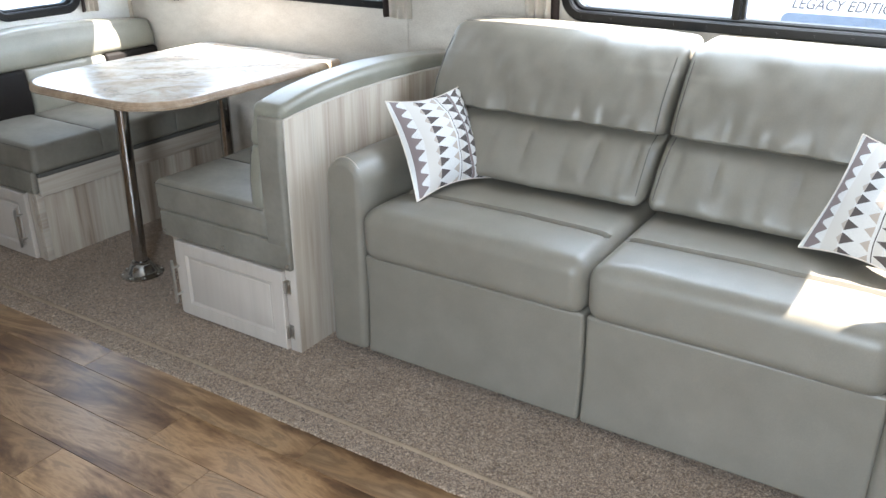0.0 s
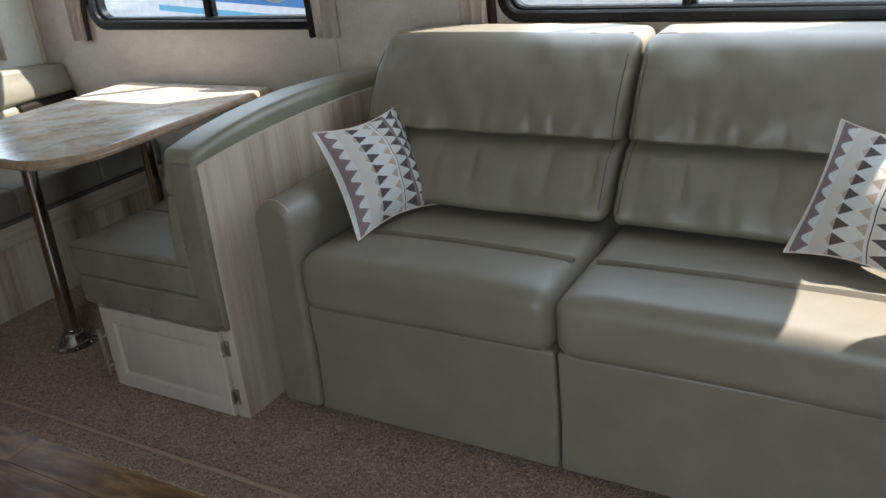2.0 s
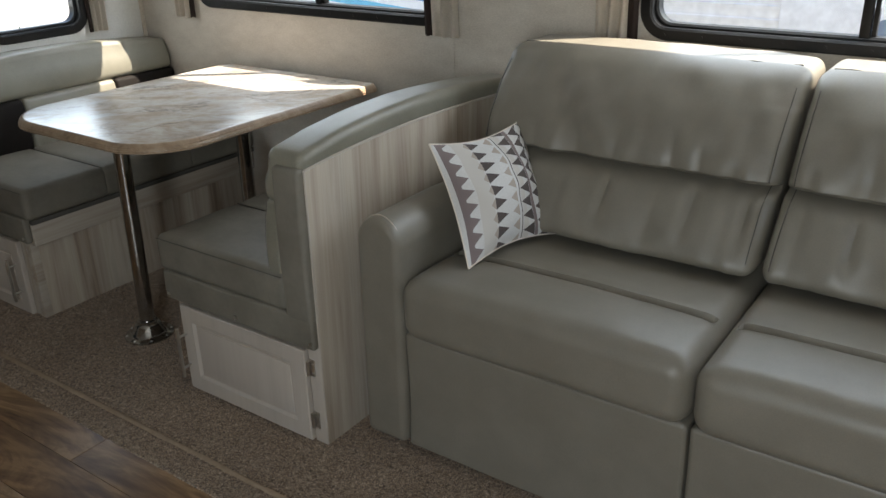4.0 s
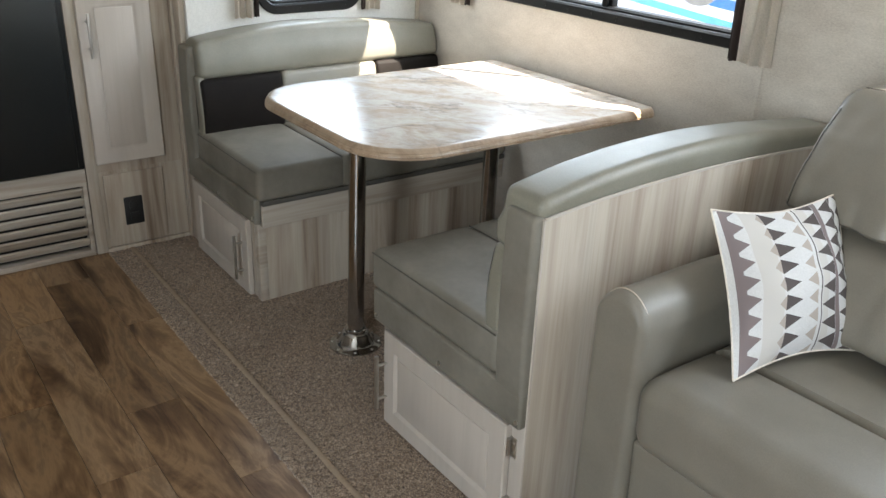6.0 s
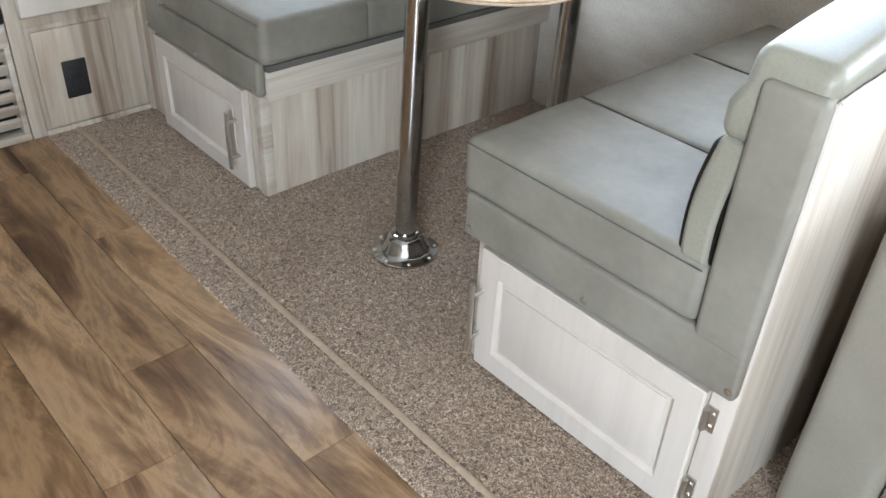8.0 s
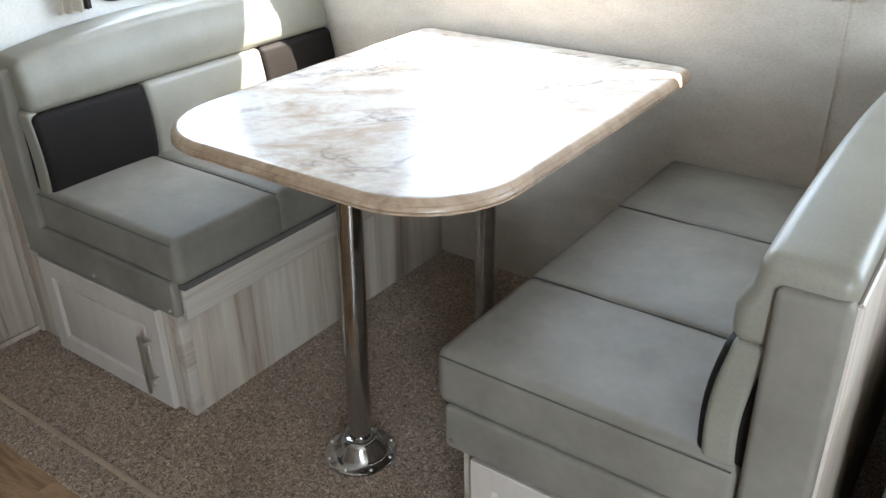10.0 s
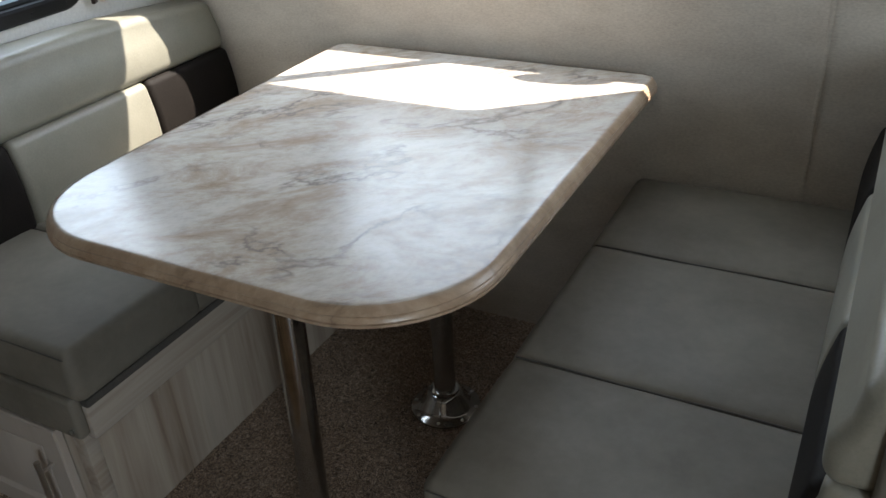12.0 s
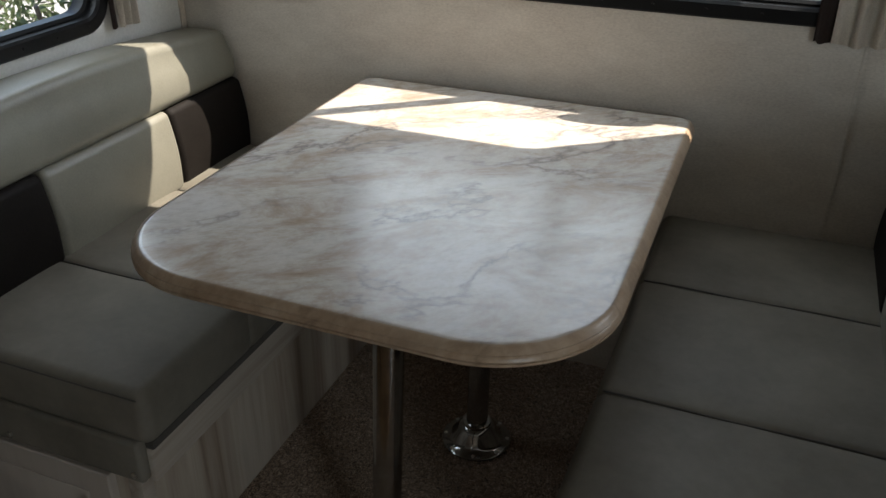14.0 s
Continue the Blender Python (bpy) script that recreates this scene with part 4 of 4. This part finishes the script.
def tall_cabinet():
    t = thing("tall_cabinet", (FX - 0.3, -0.2, 0), "grey-washed tall cabinet with cream door beside the refrigerator", "cabinet")
    part("cabinet_body", boxes(((FX - 0.6, -0.365, 0.325), (FX, 0.0, 2.14)), ((FX - 0.6, -0.365, 0.0), (FX - 0.004, 0.0, 0.325)), bevel=0.002), "wood", t)
    part("front_stile", boxes(((FX, -0.365, 0.0), (FX + 0.004, -0.325, 2.14)), bevel=0.001), "wood", t)
    holder = bmesh.new()
    # door facing the room along +x
    f = FX + 0.019
    y0, y1, z0, z1 = -0.327, -0.072, 0.358, 0.984
    loops = []
    for inset, xx in ((0, FX), (0, f - 0.003), (0.003, f), (0.045, f), (0.054, f - 0.007), (0.060, f - 0.007)):
        loops.append([holder.verts.new((xx, y, z)) for y, z in ((y0 + inset, z0 + inset), (y1 - inset, z0 + inset), (y1 - inset, z1 - inset), (y0 + inset, z1 - inset))])
    for a, b in zip(loops, loops[1:]):
        for k in range(4):
            holder.faces.new((a[k], a[(k + 1) % 4], b[(k + 1) % 4], b[k]))
    holder.faces.new(loops[-1])
    d = part("cabinet_door", holder, "cream", t, "cream wooden door with sunk panel")
    part("door_panel", boxes(((f - 0.009, y0 + 0.062, z0 + 0.062), (f - 0.004, y1 - 0.062, z1 - 0.062)), bevel=0.002), "cream", d)
    h = f + 0.028
    part("handle", join(rod((h, -0.297, 0.755), (h, -0.297, 0.91), 0.0055), rod((f, -0.297, 0.785), (h, -0.297, 0.785), 0.004), rod((f, -0.297, 0.88), (h, -0.297, 0.88), 0.004)), "steel", d, "brushed steel bar handle")
    p = part("lower_panel", boxes(((FX - 0.003, -0.310, 0.02), (FX + 0.006, -0.085, 0.312)), bevel=0.004), "wood", t)
    s = part("power_socket", boxes(((FX + 0.006, -0.246, 0.100), (FX + 0.013, -0.176, 0.213)), bevel=0.003), "socket", p, "black power socket")
    for z in (0.135, 0.178):
        part("socket_face", boxes(((FX + 0.013, -0.228, z - 0.015), (FX + 0.0155, -0.194, z + 0.015)), bevel=0.002), "socket", s)
    part("base_trim", boxes(((FX - 0.002, -0.325, 0.0), (FX + 0.008, -0.0, 0.016)), bevel=0.002), "wood", t)
    return t


tall_cabinet()


def refrigerator():
    t = thing("refrigerator", (FX - 0.3, -0.7, 0.35), "black refrigerator built in above a louvred vent", "refrigerator")
    part("fridge_body", boxes(((FX - 0.6, -1.06, 0.352), (FX + 0.012, -0.368, 1.86)), bevel=0.004), "fridge", t)
    part("fridge_door", boxes(((FX + 0.012, -1.05, 0.36), (FX + 0.035, -0.392, 1.40)), bevel=0.006), "fridge", t)
    part("fridge_door", boxes(((FX + 0.012, -1.05, 1.41), (FX + 0.035, -0.392, 1.85)), bevel=0.006), "fridge", t)
    return t


refrigerator()


def vent():
    t = thing("vent_grille", (FX, -0.7, 0.0), "grey-washed wooden louvred vent below the refrigerator", "vent")
    part("vent_back", boxes(((FX - 0.06, -1.06, 0.0), (FX - 0.045, -0.369, 0.348))), "socket", t)
    part("vent_frame", boxes(((FX - 0.045, -1.06, 0.283), (FX + 0.003, -0.368, 0.349)), ((FX - 0.045, -1.06, 0.0), (FX + 0.003, -0.369, 0.022)), ((FX - 0.045, -0.385, 0.022), (FX + 0.003, -0.369, 0.283)), ((FX - 0.045, -1.06, 0.022), (FX + 0.003, -1.03, 0.283)), bevel=0.002), "ledge", t)
    n = 6
    for k in range(n):
        z = 0.035 + 0.243 * k / n
        bm = bmesh.new()
        box(bm, (-0.006, -1.03, -0.018), (0.006, -0.385, 0.018), 0.003)
        bm.transform(Matrix.Translation((FX - 0.014, 0, z + 0.02)) @ Matrix.Rotation(radians(28), 4, "Y"))
        part("slat", bm, "ledge", t)
    return t


vent()
solid("fridge_surround", boxes(((FX - 0.6, -1.10, 0.0), (FX, -1.062, 2.14)), ((FX - 0.6, -1.06, 1.87), (FX, -0.368, 2.14)), bevel=0.002), "wood", "grey-washed surround of the refrigerator", "panel", kind="structure")
solid("slide_trim", boxes(((FX - 0.02, 0.001, 0.0), (FX + 0.022, 0.028, CEIL)), ((FX + 0.024, 0.008, 0.0), (END_X - 0.02, 0.03, CEIL)), bevel=0.003), "wood", "grey-brown upright trim at the slide-out opening", "trim", kind="structure")
solid("slide_jamb", boxes(((END_X - 0.02, 0.012, 0.0), (END_X + 0.004, 0.03, 0.80)), bevel=0.003), "wood", "wood-look upright edge behind the bench", "trim", kind="structure")


# ---- outside ----
def trailer():
    t = thing("travel_trailer", (0, 4.4, -0.8), "white ribbed travel trailer with blue stripes parked alongside", "trailer")
    y = 3.4
    n, pts = 40, []
    for k in range(n + 1):
        z = -0.3 + 2.9 * k / n
        pts += [(y, z), (y, z + 0.045), (y - 0.006, z + 0.055), (y - 0.006, z + 0.068)]
    bm = bmesh.new()
    rows = [[bm.verts.new((x, a, z)) for a, z in pts] for x in (-4.6, 5.2)]
    for k in range(len(pts) - 1):
        bm.faces.new((rows[0][k], rows[1][k], rows[1][k + 1], rows[0][k + 1]))
    part("siding", join(bm, boxes(((-4.6, y + 0.01, -0.3), (5.2, y + 2.3, 2.65)), bevel=0.03)), "trailer", t)
    part("smooth_panel", boxes(((0.2, y - 0.02, -0.2), (2.9, y - 0.008, 1.4)), bevel=0.004), "trailer", t)
    part("smooth_panel", boxes(((-3.9, y - 0.02, -0.2), (-1.6, y - 0.008, 1.4)), bevel=0.004), "trailer", t)
    for z0, z1, mt, dx in ((0.60, 0.645, "aqua", 0.0), (0.70, 0.76, "blue", 0.12)):
        bm = bmesh.new()
        for x0, x1 in ((-3.7, -1.75),):
            v = [bm.verts.new(p) for p in ((x0, y - 0.0225, z0 + 0.10), (x1 + dx, y - 0.0225, z0 - 0.05), (x1 + dx, y - 0.0225, z1 - 0.05), (x0, y - 0.0225, z1 + 0.10))]
            bm.faces.new(v)
        part("stripe", bm, mt, t, "blue painted stripe")
    part("slate_decal", prism([(1.03 + px, 0.70 + pz) for px, pz in ring_points(0.72, 0.10, 0.045)], y - 0.025, y - 0.021, "y"), "slate", t, "slate-blue rounded decal")
    cu = bpy.data.curves.new("lettering", "FONT")
    cu.body, cu.size, cu.shear, cu.extrude = "LEGACY EDITION", 0.083, 0.3, 0.001
    tmp = bpy.data.objects.new("lettering", cu)
    me = bpy.data.meshes.new_from_object(tmp)
    w = max(v.co.x for v in me.vertices)
    me.transform(Matrix.Translation((0.715, y - 0.023, 0.775)) @ Matrix.Diagonal((0.585 / w, 1, 1, 1)) @ Matrix.Rotation(radians(90), 4, "X"))
    bm = bmesh.new()
    bm.from_mesh(me)
    part("lettering", bm, "ink", t, "dark slanted lettering")
    bars = bmesh.new()
    for k in range(6):
        x = 0.74 + 0.16 * k
        bars = join(bars, prism([(x, 0.865), (x + 0.10, 0.865), (x + 0.135, 0.98), (x + 0.035, 0.98)], y - 0.024, y - 0.021, "y"))
    part("logo_bars", bars, "ink", t, "dark slanted logo shapes")
    part("skirt", boxes(((-4.5, y + 0.05, -0.62), (5.1, y + 2.2, -0.3)), bevel=0.02), "ink", t)
    for x in (0.1, 0.95):
        w1 = part("wheel", join(rod((x, y + 0.05, -0.47), (x, y + 0.27, -0.47), 0.33, 28)), "socket", t)
        part("rim", rod((x, y + 0.035, -0.47), (x, y + 0.06, -0.47), 0.19, 20), "steel", w1)
    return t


trailer()
bm = bmesh.new()
bmesh.ops.create_grid(bm, x_segments=20, y_segments=20, size=400, matrix=Matrix.Translation((0, 0, -0.8)))
solid("ground", bm, "gravel", "pale gravel lot reaching the horizon", "ground", kind="structure")


def shrub(x, y, seed, size):
    t = thing("shrub", (x, y, -0.8), "sunlit green leafy shrub outside the end window", "shrub", "shrubs outside")
    rnd = random.Random(seed)
    bm = bmesh.new()
    parts = []
    for k in range(7):
        a = rnd.uniform(0, 6.28)
        tip = (x + size * 0.5 * math.cos(a), y + size * 0.5 * math.sin(a), -0.8 + rnd.uniform(0.3, 0.65) * size)
        parts.append(rod((x, y, -0.8), tip, 0.02, 6))
    part("stems", join(*parts), "bark", t)
    verts, faces = [], []
    for k in range(700):
        a, h, r = rnd.uniform(0, 6.28), rnd.random(), rnd.random() ** 0.5
        w = size * (0.4 + 0.6 * math.sin(math.pi * min(1, 0.15 + h * 0.85))) * (0.8 + 0.3 * math.sin(3 * a + seed))
        c = Vector((x + w * r * math.cos(a), y + w * r * math.sin(a), -0.8 + 0.05 + 0.72 * size * h))
        d = Vector((rnd.gauss(0, 1), rnd.gauss(0, 1), rnd.gauss(0, 1))).normalized() * 0.05
        e = d.orthogonal().normalized() * 0.02
        i = len(verts)
        verts += [c - d, c + e, c + d, c - e]
        faces.append((i, i + 1, i + 2, i + 3))
    me = bpy.data.meshes.new("leaves")
    me.from_pydata(verts, [], faces)
    me.materials.append(M["leaf"])
    ob = new("leaves", me)
    ob.parent = t
    ob.matrix_parent_inverse = t.matrix_basis.inverted()
    tagged(ob, kind="stuff")


for k, (x, y, s) in enumerate(((-6.6, 2.2, 1.0), (-7.2, 3.6, 1.15), (-7.8, 5.2, 1.1), (-6.9, 0.6, 0.95), (-5.6, 3.0, 0.9), (-6.2, 4.6, 1.0))):
    shrub(x, y, 10 + k, s)


# ---- floor planks ----
PW, PL = 0.152, 0.915
base = thing("vinyl_floor", (0, -1.5, 0), "brown wood-look vinyl plank floor beside the carpet", "floor", kind="structure")
plank_mesh = mesh_from("plank", boxes(((-PL / 2 + 0.0006, -PW / 2 + 0.0006, -0.006), (PL / 2 - 0.0006, PW / 2 - 0.0006, 0.0)), bevel=0.0008), "plank", False)
row = 0
y = CARPET_Y - 0.108 + PW / 2
OFFS = (0.66, 0.20, 0.48, 0.02, 0.80, 0.34)
while y - PW / 2 > BACK_Y - 0.1:
    x = -2.07 + PL * (OFFS[row % 6] - 1.5)
    while x - PL / 2 < 3.6:
        x0, x1 = max(x - PL / 2, -2.74), min(x + PL / 2, 3.6)
        if x1 - x0 > 0.02:
            whole = x1 - x0 > PL - 0.001
            me = plank_mesh if whole else mesh_from("plank", boxes(((-(x1 - x0) / 2 + 0.0006, -PW / 2 + 0.0006, -0.006), ((x1 - x0) / 2 - 0.0006, PW / 2 - 0.0006, 0.0)), bevel=0.0008), "plank", False)
            ob = new("plank", me)
            ob.parent = base
            ob.matrix_parent_inverse = base.matrix_basis.inverted()
            ob.location = ((x0 + x1) / 2, y, -0.003)
        x += PL
    y -= PW
    row += 1
